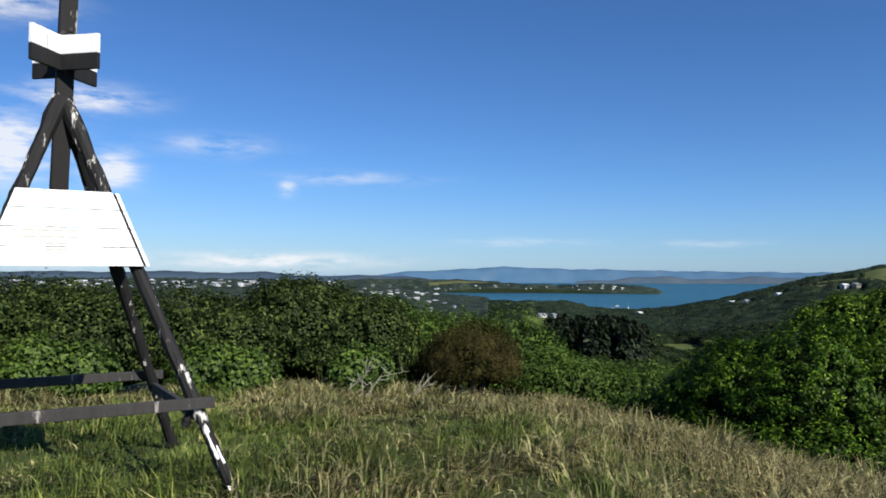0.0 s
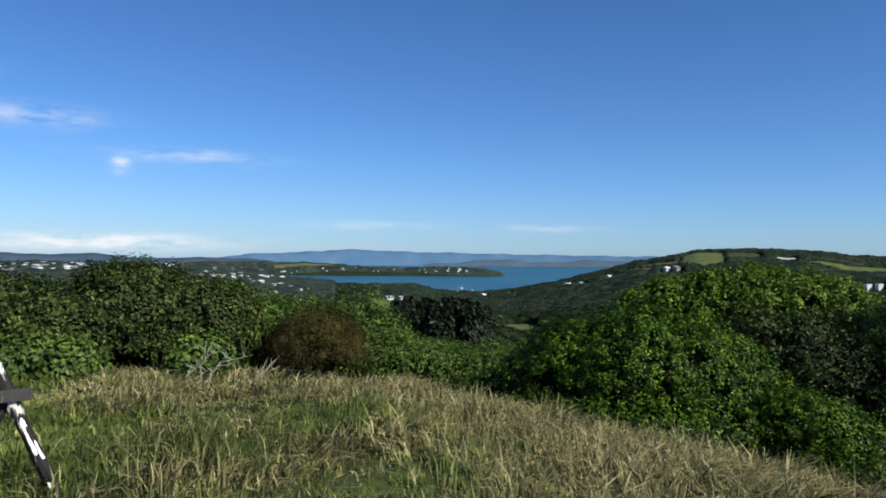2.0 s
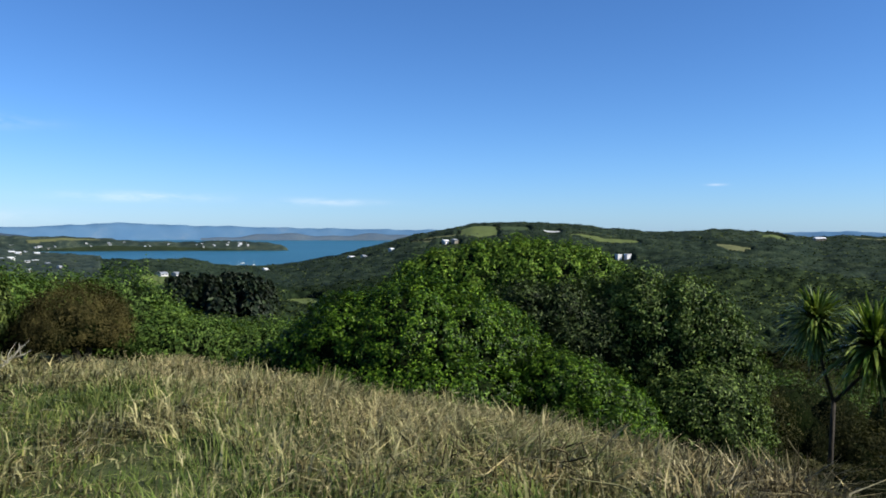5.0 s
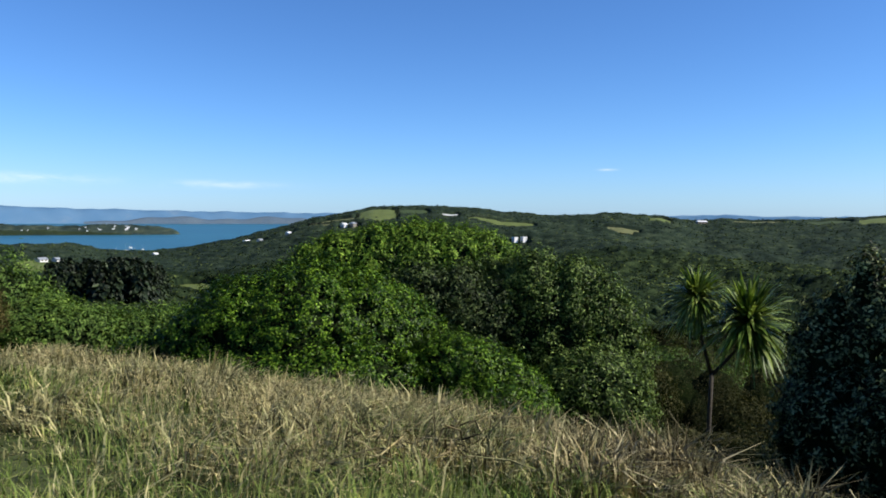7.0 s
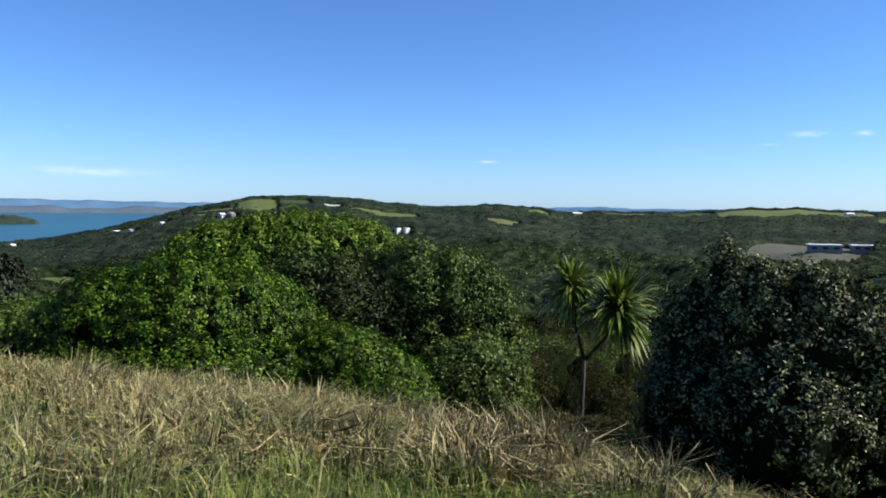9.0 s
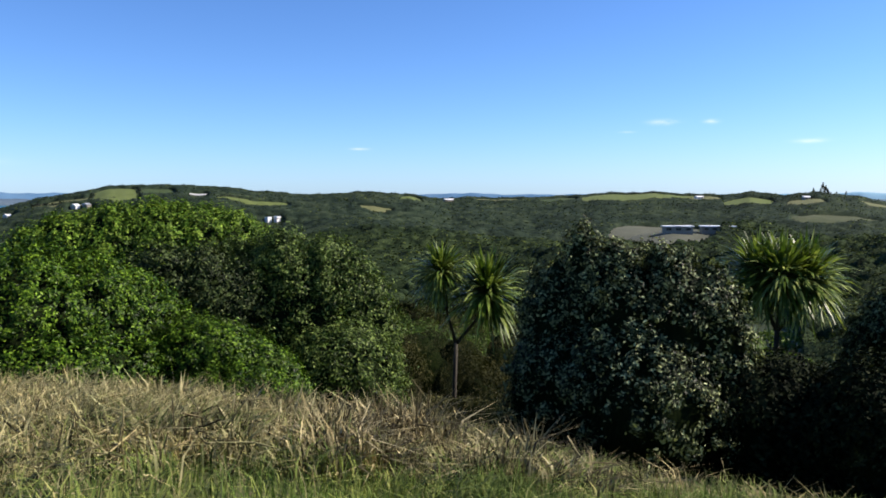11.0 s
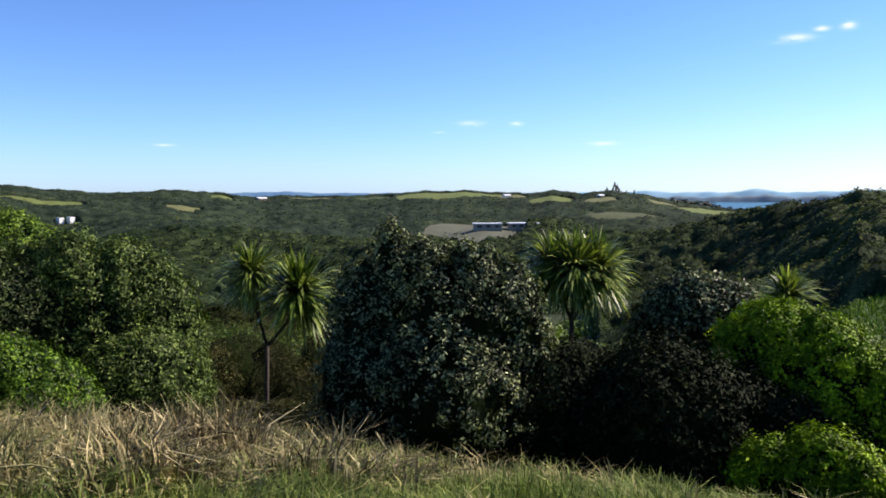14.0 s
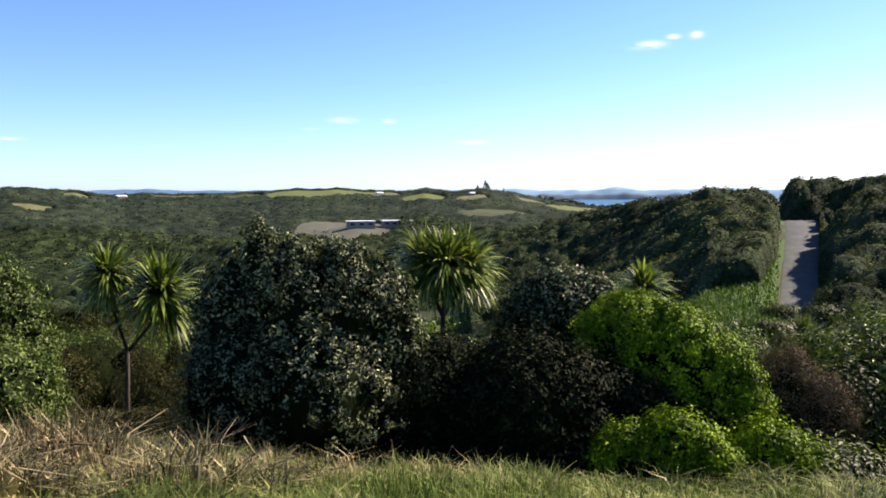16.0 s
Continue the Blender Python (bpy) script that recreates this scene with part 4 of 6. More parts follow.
# leathery-leaved bushes; the black ones have shade painted into their leaves
bush("leathery_bush", "tall dark bush with leathery leaves, some painted pale as glints", "bush", 68.55, 10.7,
     lobes_of(68.55, 10.7, ((63.15, -5.6, 0.50, 1.2), (65.45, -3.8, 0.46, 1.2), (68.05, -4.2, 0.70, 1.25), (71.25, -4.4, 0.65, 1.25), (73.95, -5.5, 0.46, 1.15), (75.35, -8.0, 0.28, 0.9), (61.95, -9.2, 0.42, 1.0), (74.35, -10.8, 0.46, 0.8), (64.05, -9.5, 0.80, 1.0, -0.1), (69.05, -9.5, 1.15, 1.05, -0.25)))
     + [lobe(68.55, 10.7, az, el, 0.15, 0.42) for az, el in ((65.05, -2.55), (63.35, -4.7), (67.15, -3.5), (70.35, -3.7), (72.15, -4.1), (74.15, -4.9), (75.75, -6.5))],
     "leaf_glint", 1000, 38, 0.066, 0.075, G, knobs=1.8, ragged=0.20, aspect=0.42, upward=0.1, core=0.86)
bush("leathery_bush", "rounded dark bush with leaves painted pale as glints", "bush", 87, 15.0,
     lobes_of(87, 15.0, ((86.8, -5.9, 0.8, 1.4), (84.7, -6.4, 0.55, 1.3), (89.1, -6.6, 0.62, 1.3), (83.4, -8.4, 0.42, 1.1), (90.8, -8.1, 0.48, 1.1))), "leaf_glint", 620, 28, 0.088, 0.10, G, ragged=0.12, aspect=0.5, core=0.88)
bush("leathery_bush", "low bush below the cabbage tree with shade-black leaves", "bush", 78.0, 11.0,
     [(0, 0, 0.9, 1.1, 0.9, 1.0), (0.9, 0, 0.8, 0.8, 0.9, 0.85), (-0.7, 0.2, 1.0, 0.7, 0.9, 1.1)], "leaf_shadow", 700, 20, 0.08, 0.11, G, ragged=0.2)
# added to cover a sunlit patch of ground with painted shade
bush("leathery_bush", "low shade-black bush filling the gap under a tall one", "bush", 71.2, 12.3, dome(71.2, 12.3, -16.5, 1.0), "leaf_shadow", 300, 20, 0.08, 0.11, G, ragged=0.2, stems=2)
bush("leathery_bush", "bush with its own shade coloured into the leaves", "bush", 86.5, 10.6,
     [(-0.25, 0, 0.7, 0.85, 0.8, height_of(-11.0, 10.6) - gz(86.5, 10.6) - 0.7), (0.30, 0.1, 0.5, 0.5, 0.6, height_of(-12.6, 10.6) - gz(86.5, 10.6) - 0.5), (-0.9, 0.1, 0.6, 0.75, 0.7, 0.95)], "leaf_shadow", 700, 20, 0.08, 0.11, G, ragged=0.2)
# stands in for the shaded hollow under the lime bush
bush("leathery_bush", "shade-black growth for the hollow under the lime-green bush", "bush", 93.0, 11.2,
     lobes_of(93.0, 11.2, ((90.4, -12.6, 0.5, 0.6), (93.0, -13.7, 0.55, 0.6), (96.0, -15.6, 0.45, 0.5))), "leaf_shadow", 420, 20, 0.07, 0.10, G, ragged=0.2)
bush("lime_bush", "rounded lime-green bush catching the sun", "bush", 94.93, 12.0,
     lobes_of(94.93, 12.0, ((92.43, -8.0, 0.75, 0.75, 0.2), (95.43, -8.7, 0.70, 1.0), (97.83, -10.3, 0.55, 1.0), (99.63, -12.2, 0.42, 0.9), (90.33, -8.8, 0.42, 0.5, 0.3))), "leaf_bright", 900, 36, 0.060, 0.075, G, ragged=0.14, aspect=0.55, upward=0.1, core=0.86, knobs=1.4)
for az, r, el, half in ((92.1, 10.2, -16.9, 0.36), (95.9, 10.2, -15.7, 0.50), (98.1, 10.0, -17.6, 0.30), (101.8, 10.6, -15.9, 0.42), (103.8, 10.8, -17.0, 0.38)):
    bush("lime_bush", "low lime-green shoots at the foot of a bush", "shrub", az, r, dome(az, r, el, half), "leaf_bright", 200, 24, 0.060, 0.085, G, ragged=0.25, stems=1)
bush("brown_bush", "dead reddish-brown bush on the slope", "bush", 102.2, 14.0, dome(102.2, 14.0, -10.9, 0.62) + dome(102.2, 14.0, -12.6, 0.6, side=0.5), "leaf_dead", 700, 20, 0.06, 0.10, G, ragged=0.18, aspect=0.25, core=0.8)
for az, r, el, half, mat in ((105.5, 15, -12.0, 0.9, "leaf_hedge"), (108.5, 16, -9.5, 1.4, "leaf_grey"), (104, 20, -9.8, 1.0, "leaf_scrub"), (107, 24, -8.2, 1.8, "leaf_scrub"), (98.5, 22, -10.0, 1.0, "leaf_scrub"), (105, 11, -17.4, 0.7, "leaf_hedge"), (112, 18, -8, 1.8, "leaf_grey"), (96, 27, -8.9, 1.3, "leaf_scrub")):
    bush("slope_bush", "mixed green bush on the slope above the road", "bush", az, r, dome(az, r, el, half), mat, 400, 15, 0.10, 0.13, G, ragged=0.2, stems=2)


# ---- cabbage trees and flax ----
def sword_head(centre, radius, count, rng, width=0.055, flat=0.0, down=0.5):
    """A tuft of long arching blades round a centre; each blade of three lengths."""
    V, F = [], []
    for _ in range(count):
        d = unit(rng.normal(size=3) + np.array([0, 0, 0.55 - flat]))
        bend = down * (0.35 + 0.65 * math.hypot(d[0], d[1]))
        L = radius * rng.uniform(0.6, 1.12)
        side = unit(np.cross(d, [0, 0, 1]) + rng.normal(0, 0.15, 3))
        o = len(V)
        for i, (f, w) in enumerate(((0.06, 0.6), (0.4, 1.0), (0.75, 0.75))):
            p = centre + d * L * f + np.array([0, 0, -bend * L * 0.35 * f ** 2.5])
            V += [p - side * width * w * 0.5, p + side * width * w * 0.5]
        V.append(centre + d * L + np.array([0, 0, -bend * L * 0.42]))
        F += [(o, o + 1, o + 3), (o, o + 3, o + 2), (o + 2, o + 3, o + 5), (o + 2, o + 5, o + 4), (o + 4, o + 5, o + 6)]
    return np.array(V), np.array(F)


def cabbage_tree(label, az, r, heads, fork, lean, seed, trunk=0.055):
    """heads: (side, away, height, radius); fork: height where the trunk divides."""
    rng = np.random.RandomState(seed)
    base = spot(az, r)
    top = thing("cabbage_tree", base, label, "tree", "cabbage trees", turn=-az)
    f0 = Vector((lean, 0, fork))
    V, F = tube([(0, 0, -0.15), (lean * 0.2, 0, fork * 0.4), f0], [trunk * 1.15, trunk, trunk * 0.85], 10)
    mesh_object("trunk", V, F, MAT["bark"], top, "slender grey trunk", True)
    for hx, hy, hz, rad in heads:
        h = Vector((hx, hy, hz))
        mid = f0.lerp(h, 0.5) + Vector(((hx - lean) * 0.18, 0, -0.05))
        V, F = tube([f0 - Vector((0, 0, 0.06)), mid, h], [trunk * 0.75, trunk * 0.62, trunk * 0.5], 8)
        mesh_object("limb", V, F, MAT["bark"], top, smooth=True)
        v, f = sword_head(np.array(h), rad * 1.38, 500, rng, 0.066 * rad / 0.8, 0.05, 0.72)
        mesh_object("crown", v, f, MAT["leaf_cabbage"], top, "round tuft of sword-shaped leaves")
        v, f = sword_head(np.array(h) - [0, 0, 0.05], rad * 0.6, 70, rng, 0.045, 1.3, 0.9)
        mesh_object("dead_leaves", v, f, MAT["dead_stalk"], top, "withered hanging leaves")
    return top


def heads_of(c, r, rows):
    return [(r * math.tan(radians(az - c)), away, height_of(el, r) - gz(c, r), rad) for az, el, rad, away in rows]


cabbage_tree("slender cabbage tree with a forked trunk and two leafy heads", 55.08, 18.0, heads_of(55.08, 18.0, ((54.18, -5.9, 0.68, 0.0), (57.58, -7.4, 0.92, 0.0))), height_of(-11.0, 18.0) - gz(55.08, 18.0), 0.06, 7)
cabbage_tree("cabbage tree with broad sunlit heads of sword leaves", 78.07, 15.0, heads_of(78.07, 15.0, ((76.87, -5.7, 0.72, 0.0), (79.77, -5.9, 0.74, 0.15), (78.3, -5.6, 0.68, -0.25))), height_of(-9.2, 15.0) - gz(78.07, 15.0), 0.0, 8)
cabbage_tree("young cabbage tree among the slope bushes", 92.18, 26.0, heads_of(92.18, 26.0, ((92.18, -7.1, 0.85, 0.0),)), height_of(-8.6, 26.0) - gz(92.18, 26.0), 0.0, 9)


def flax(label, az, r, radius, seed, count=110, mat="leaf_flax"):
    rng = np.random.RandomState(seed)
    base = spot(az, r)
    top = thing("flax_bush", base, label, "flax", "flax bushes", turn=-az)
    v, f = sword_head(np.array([0, 0, 0.05]), radius, count, rng, 0.08, -0.9, 0.55)
    mesh_object("foliage", v, f, MAT[mat], top)


flax("flax tussock with arching blades", 96.8, 60, 1.9, 21)
flax("dark flax tussock beside the road", 102.5, 66, 2.6, 22, 420)
flax("flax tussock on the slope", 98.6, 66, 1.5, 23)
flax("flax tussock below the road", 104.6, 60, 1.8, 24)
for az, r, el, half in ((101.0, 72, -8.3, 1.3), (103.6, 70, -8.0, 1.6), (104.6, 76, -6.6, 2.0), (100.2, 64, -9.4, 1.2), (103.2, 60, -9.9, 1.2), (101.6, 60, -10.2, 1.1), (98.9, 56, -10.6, 1.2)):
    bush("slope_bush", "dark green shrub at the foot of the road", "bush", az, r, dome(az, r, el, half), "leaf_hedge", 240, 16, 0.22, 0.28, G, ragged=0.2, stems=1)


# ---- dead branches ----
def dead_branch(az, r, height, spread, seed, label):
    rng = np.random.RandomState(seed)
    base = spot(az, r)
    top = thing("dead_branch", base, label, "dead branch", "dead branches", turn=-az)
    bits = []
    for i in range(3):
        a = Vector((rng.uniform(-0.1, 0.1), rng.uniform(-0.1, 0.1), -0.05))
        tip = Vector((rng.uniform(0.2, 1) * spread, rng.uniform(-0.3, 0.3), height * rng.uniform(0.5, 1)))
        mid = a.lerp(tip, 0.5) + Vector(rng.normal(0, 0.10, 3))
        bits.append(tube([a, mid, tip], [0.009, 0.0065, 0.0025], 6))
        for k in range(2):
            p = mid.lerp(tip, rng.uniform(0, 0.8))
            q = p + Vector((rng.uniform(-0.2, 0.35), rng.uniform(-0.2, 0.2), rng.uniform(0.05, 0.3)))
            bits.append(tube([p, p.lerp(q, 0.5) + Vector(rng.normal(0, 0.02, 3)), q], [0.009, 0.007, 0.002], 5))
    V, F = join(bits)
    mesh_object("branch", V, F, MAT["bark_pale"], top)


dead_branch(-5.6, 12.2, 0.68, 0.9, 31, "bleached bare branches lying at the hedge foot")
dead_branch(-3.5, 12.3, 0.5, 1.1, 32, "bleached bare twigs beside the rusty bush")
dead_branch(-7.0, 12.4, 0.4, 0.5, 33, "bleached bare twigs in the grass")
dead_branch(59.0, 18.5, 1.7, 0.3, 34, "grey dead sapling on the slope")
dead_branch(58.0, 21.0, 1.5, 0.4, 35, "grey dead sapling on the slope")


# ---- grass ----
def blades(x, y, z, height, width, lean, rng, a=None):
    """Arching blades: two lengths and a tip."""
    n = len(x)
    a = rng.uniform(0, 2 * math.pi, n) if a is None else a
    wind = np.stack([np.full(n, -0.06), np.full(n, 0.04)], -1)
    d = np.stack([np.cos(a), np.sin(a)], -1) + wind
    s = np.stack([-np.sin(a + rng.uniform(-0.6, 0.6, n)), np.cos(a), np.zeros(n)], -1)
    base = np.stack([x, y, z - 0.03], -1)
    l = (lean * rng.uniform(0.2, 1.0, n))[:, None]
    H = height[:, None]
    mid = base + np.concatenate([d * l * H * 0.3, H * 0.6], 1)
    tip = base + np.concatenate([d * l * H, H * (1 - 0.25 * l)], 1)
    W = width[:, None]
    V = np.stack([base - s * W * 0.5, base + s * W * 0.5, mid - s * W * 0.42, mid + s * W * 0.42, tip], 1).reshape(-1, 3)
    i = np.arange(n)[:, None] * 5
    F = np.concatenate([i + [0, 1, 3], i + [0, 3, 2], i + [2, 3, 4]], 1).reshape(-1, 3)
    return V, F


def edge_of_grass(az):
    """Distance at which the meadow ends against the bushes."""
    return np.interp(az, [-45, -20, 0, 10, 14, 20, 30, 43, 55, 60, 70, 90, 104, 115], [13.5, 13, 13, 12.5, 9.8, 9.2, 9.2, 9.8, 13.5, 9.8, 9.4, 9.4, 10, 12])


def dryness(x, y):
    """How straw-like the meadow is: a dry belt along the bushes, clumps of straw and green between."""
    az, r = np.degrees(np.arctan2(x, y)), np.hypot(x, y)
    belt = np.exp(-((az - 24) / 14) ** 2) * smooth(3.8, 6.0, r)
    far = 0.50 * smooth(7.8, 11, r) * (az < 16)
    wob = 0.50 * lump(x * 1.5, y * 1.5, x * 0, 3) + 0.38 * lump(x * 4.0, y * 4.0, x * 0, 4)
    lush = 0.75 * np.exp(-((az - 53) / 11) ** 2) * (1 - smooth(4.8, 6.0, r)) + 0.42 * smooth(62, 80, az)
    d = 0.20 + 0.13 * np.exp(-((az + 1) / 13) ** 2) + 0.55 * belt + far + wob - lush
    return np.clip(0.5 + 1.7 * (d - 0.5), 0.015, 0.97)


def build_grass():
    """Tussocks: blades that spread from a shared root."""
    rng = np.random.RandomState(17)
    n = 10500
    az = np.concatenate([rng.uniform(-42, 114, n), rng.uniform(114, 318, 800), rng.uniform(-42, 114, 260)])
    r = np.concatenate([np.sqrt(rng.uniform(2.0 ** 2, 14.0 ** 2, n)), np.sqrt(rng.uniform(0.25, 9.5 ** 2, 800)), np.sqrt(rng.uniform(0.25, 4.2, 260))])
    az = (az + 180) % 360 - 180
    hollow = lump(r * np.sin(np.radians(az)) * 2.6, r * np.cos(np.radians(az)) * 2.6, r * 0, 12) < -0.12
    ok = (r < edge_of_grass(az) + 0.5) & ~(hollow & (rng.uniform(0, 1, len(az)) < 0.55) & (az > 6) & (az < 74))
    az, r = az[ok], r[ok]
    cx, cy = r * np.sin(np.radians(az)), r * np.cos(np.radians(az))
    dry = rng.uniform(0, 1, len(cx)) < dryness(cx, cy)
    tall = np.exp(-((az - 30) / 17) ** 2) * smooth(4.5, 8, r)
    clump = np.maximum(0.15, 1 + 1.35 * lump(cx * 2.6, cy * 2.6, cx * 0, 12))
    hgt = (0.16 + 0.20 * tall * dry + 0.04 * tall) * rng.uniform(0.5, 1.5, len(cx)) * clump + 0.05
    hgt *= 1 + (0.10 * smooth(66, 80, az) + 0.40 * np.exp(-((az - 58) / 9) ** 2)) * smooth(4.5, 6, r) * rng.uniform(0.2, 1.2, len(cx))
    hgt *= 1 - 0.45 * np.exp(-((az + 30) / 12) ** 2) * (r < 8.5)
    per = 17
    way = 3.2 * lump(cx * 1.7, cy * 1.7, cx * 0, 41) + rng.normal(0, 0.5, len(cx))
    for wet, name, mat, lab, wid in ((True, "grass", "grass_green", "long green meadow grass on the hilltop", 0.0064), (False, "dry_grass", "grass_dry", "straw-coloured dry grass with bent seed heads", 0.0086)):
        m = dry != wet
        k = m.sum() * per
        ox, oy = rng.normal(0, 0.075, k), rng.normal(0, 0.075, k)
        x, y = np.repeat(cx[m], per) + ox, np.repeat(cy[m], per) + oy
        h = np.minimum(np.repeat(hgt[m], per) * rng.uniform(0.4, 1.15, k), 0.42)
        w = wid * rng.uniform(0.5, 1.7, k) * (0.6 + np.hypot(x, y) / 8)
        # a tussock falls over to one side
        turn = np.where(rng.uniform(0, 1, k) < 0.65, np.repeat(way[m], per), np.arctan2(oy, ox)) + rng.normal(0, 0.6, k)
        v, f = blades(x, y, land(x, y), h, w, rng.uniform(0.5, 2.6, k), rng, turn)
        tagged(mesh_object(name, v, f, MAT[mat]), lab, "grass", kind="stuff")
    # a tangle of short broken straw over the tussocks
    k = 44000
    az, rr = rng.uniform(-34, 104, k), np.sqrt(rng.uniform(3.6 ** 2, 12.5 ** 2, k))
    x, y = rr * np.sin(np.radians(az)), rr * np.cos(np.radians(az))
    ok = (rr < edge_of_grass(az)) & (rng.uniform(0, 1, k) < 0.04 + 0.9 * np.maximum(0, dryness(x, y) - 0.25))
    x, y, rr, az = x[ok], y[ok], rr[ok], az[ok]
    k = len(x)
    tall = 0.10 + 0.22 * np.exp(-((az - 32) / 22) ** 2) * smooth(4.5, 7, rr)
    z = land(x, y) + rng.uniform(0.15, 1.0, k) * tall * np.maximum(0.3, 1 + 0.8 * lump(x * 2.6, y * 2.6, x * 0, 12))
    L = rng.uniform(0.03, 0.11, k)
    v, f = flakes(np.stack([x, y, z], -1), rng.normal(0, 1, (k, 3)), rng.normal(0, 1, (k, 3)) * [1, 1, 0.8], L, 0.0085 * rng.uniform(0.5, 1.5, k) * (0.5 + rr / 8), 0.3)
    tagged(mesh_object("straw", v, f, MAT["grass_dry"]), "tangled broken straw over the meadow", "grass", kind="stuff")
    # close turf between the tussocks
    k = 26000
    az = np.concatenate([rng.uniform(-40, 34, k), rng.uniform(-180, 180, 15000)])
    rr = np.concatenate([np.sqrt(rng.uniform(3.6 ** 2, 12.0 ** 2, k)), np.sqrt(rng.uniform(0.2 ** 2, 8.0 ** 2, 15000))])
    k = len(az)
    x, y = rr * np.sin(np.radians(az)), rr * np.cos(np.radians(az))
    h = rng.uniform(0.04, 0.13, k) * (1 + 0.4 * lump(x * 4.0, y * 4.0, x * 0, 31))
    v, f = blades(x, y, land(x, y), h, 0.006 * rng.uniform(0.6, 1.5, k) * (0.6 + rr / 8), rng.uniform(0.2, 1.6, k), rng)
    tagged(mesh_object("turf", v, f, MAT["grass_turf"]), "short close green turf between the tussocks", "grass", kind="stuff")
    # fresh green growth at the brow
    k = 30000
    az = np.where(rng.uniform(0, 1, k) < 0.8, rng.uniform(60, 112, k), rng.normal(54, 6, k))
    rr = rng.uniform(3.6, 9.4, k)
    rr = np.where(az < 60, 3.8 + (rr - 3.6) * 0.35, rr)
    x, y = rr * np.sin(np.radians(az)), rr * np.cos(np.radians(az))
    h = rng.uniform(0.10, 0.34, k) * np.clip(0.8 + 0.8 * lump(x * 3.0, y * 3.0, x * 0, 33), 0.3, 1.4)
    v, f = blades(x, y, land(x, y), h, 0.0062 * rng.uniform(0.6, 1.5, k) * (0.6 + rr / 8), rng.uniform(0.2, 1.5, k), rng)
    tagged(mesh_object("fresh_grass", v, f, MAT["grass_fresh"]), "fresh green grass along the brow of the hill", "grass", kind="stuff")
    # upright tussocks of straw along the brow, with gaps between them
    m = 900
    az = rng.uniform(30, 74, m)
    r = 5.4 + (np.minimum(edge_of_grass(az), 9.8) - 5.2) * rng.uniform(0, 1, m)
    ok = lump(r * np.sin(np.radians(az)) * 1.3, r * np.cos(np.radians(az)) * 1.3, r * 0, 55) > -0.12
    az, r = az[ok], r[ok]
    big = rng.uniform(0.5, 1.25, len(az)) * (1 - 0.30 * smooth(62, 72, az))
    per = 24
    k = len(az) * per
    ox, oy = rng.normal(0, 0.05, k), rng.normal(0, 0.05, k)
    x, y = np.repeat(r * np.sin(np.radians(az)), per) + ox, np.repeat(r * np.cos(np.radians(az)), per) + oy
    h = 0.37 * np.repeat(big, per) * rng.uniform(0.45, 1.1, k)
    pick = rng.uniform(0, 1, len(az))
    brown, green = np.repeat(pick < 0.60 * smooth(42, 54, az), per), np.repeat(pick > 1 - 0.30 * smooth(38, 48, az), per)
    turn, lean, wide = np.arctan2(oy, ox) + rng.normal(0, 0.6, k), rng.uniform(0.4, 2.3, k), 0.0145 * rng.uniform(0.4, 1.5, k) * (0.5 + np.repeat(r, per) / 9)
    for q, mat, lab in ((green, "grass_green", "upright green tussocks along the brow"), (~brown & ~green, "grass_dry", "upright straw-coloured tussocks along the brow"), (brown, "dead_stalk", "withered brown tussocks along the brow")):
        v, f = blades(x[q], y[q], land(x[q], y[q]), h[q], wide[q], lean[q], rng, turn[q])
        tagged(mesh_object("dry_tussocks", v, f, MAT[mat]), lab, "grass", kind="stuff")
    # tall plumes leaning out over the edge of the meadow
    m = 130
    az = rng.uniform(13, 58, m)
    r = np.minimum(edge_of_grass(az), 9.4) - rng.uniform(-0.1, 1.5, m)
    per = 46
    k = m * per
    ox, oy = rng.normal(0, 0.07, k), rng.normal(0, 0.07, k)
    x, y = np.repeat(r * np.sin(np.radians(az)), per) + ox, np.repeat(r * np.cos(np.radians(az)), per) + oy
    h = np.repeat(rng.uniform(0.30, 0.58, m), per) * rng.uniform(0.5, 1.1, k)
    lay = np.repeat(rng.normal(0.2, 0.9, m), per) + rng.normal(0, 0.45, k)
    v, f = blades(x, y, land(x, y), h, 0.0135 * rng.uniform(0.4, 1.6, k), rng.uniform(0.4, 1.8, k), rng, lay)
    tagged(mesh_object("grass_plumes", v, f, MAT["grass_dry"]), "tall straw plumes leaning along the meadow's edge", "grass", kind="stuff")
    # arching pale grass against the shaded bushes
    c = np.array([(70.5, 7.4), (72.6, 7.0), (73.4, 7.6), (76.0, 7.2), (79.0, 7.6), (82.5, 7.4), (61.0, 8.6), (66.5, 8.2)])
    per = 34
    k = len(c) * per
    a, r = np.repeat(c[:, 0], per), np.repeat(c[:, 1], per)
    ox, oy = rng.normal(0, 0.06, k), rng.normal(0, 0.06, k)
    x, y = r * np.sin(np.radians(a)) + ox, r * np.cos(np.radians(a)) + oy
    v, f = blades(x, y, land(x, y), rng.uniform(0.25, 0.52, k), 0.008 * rng.uniform(0.6, 1.4, k), rng.uniform(0.8, 2.4, k), rng, np.arctan2(oy, ox))
    tagged(mesh_object("arching_grass", v, f, MAT["seed_head"]), "pale arching grass at the edge of the shade", "grass", kind="stuff")
    # feathery seed heads on tall bent stems
    m = 5200
    az = rng.normal(29, 13, m)
    r = edge_of_grass(az) - np.abs(rng.normal(0, 2.4, m)) + 0.2
    ok = (r > 4.2) & (az > 4)
    az, r = az[ok], r[ok]
    x, y = r * np.sin(np.radians(az)), r * np.cos(np.radians(az))
    n = len(x)
    h, a = rng.uniform(0.22, 0.46, n), rng.uniform(0, 6.283, n)
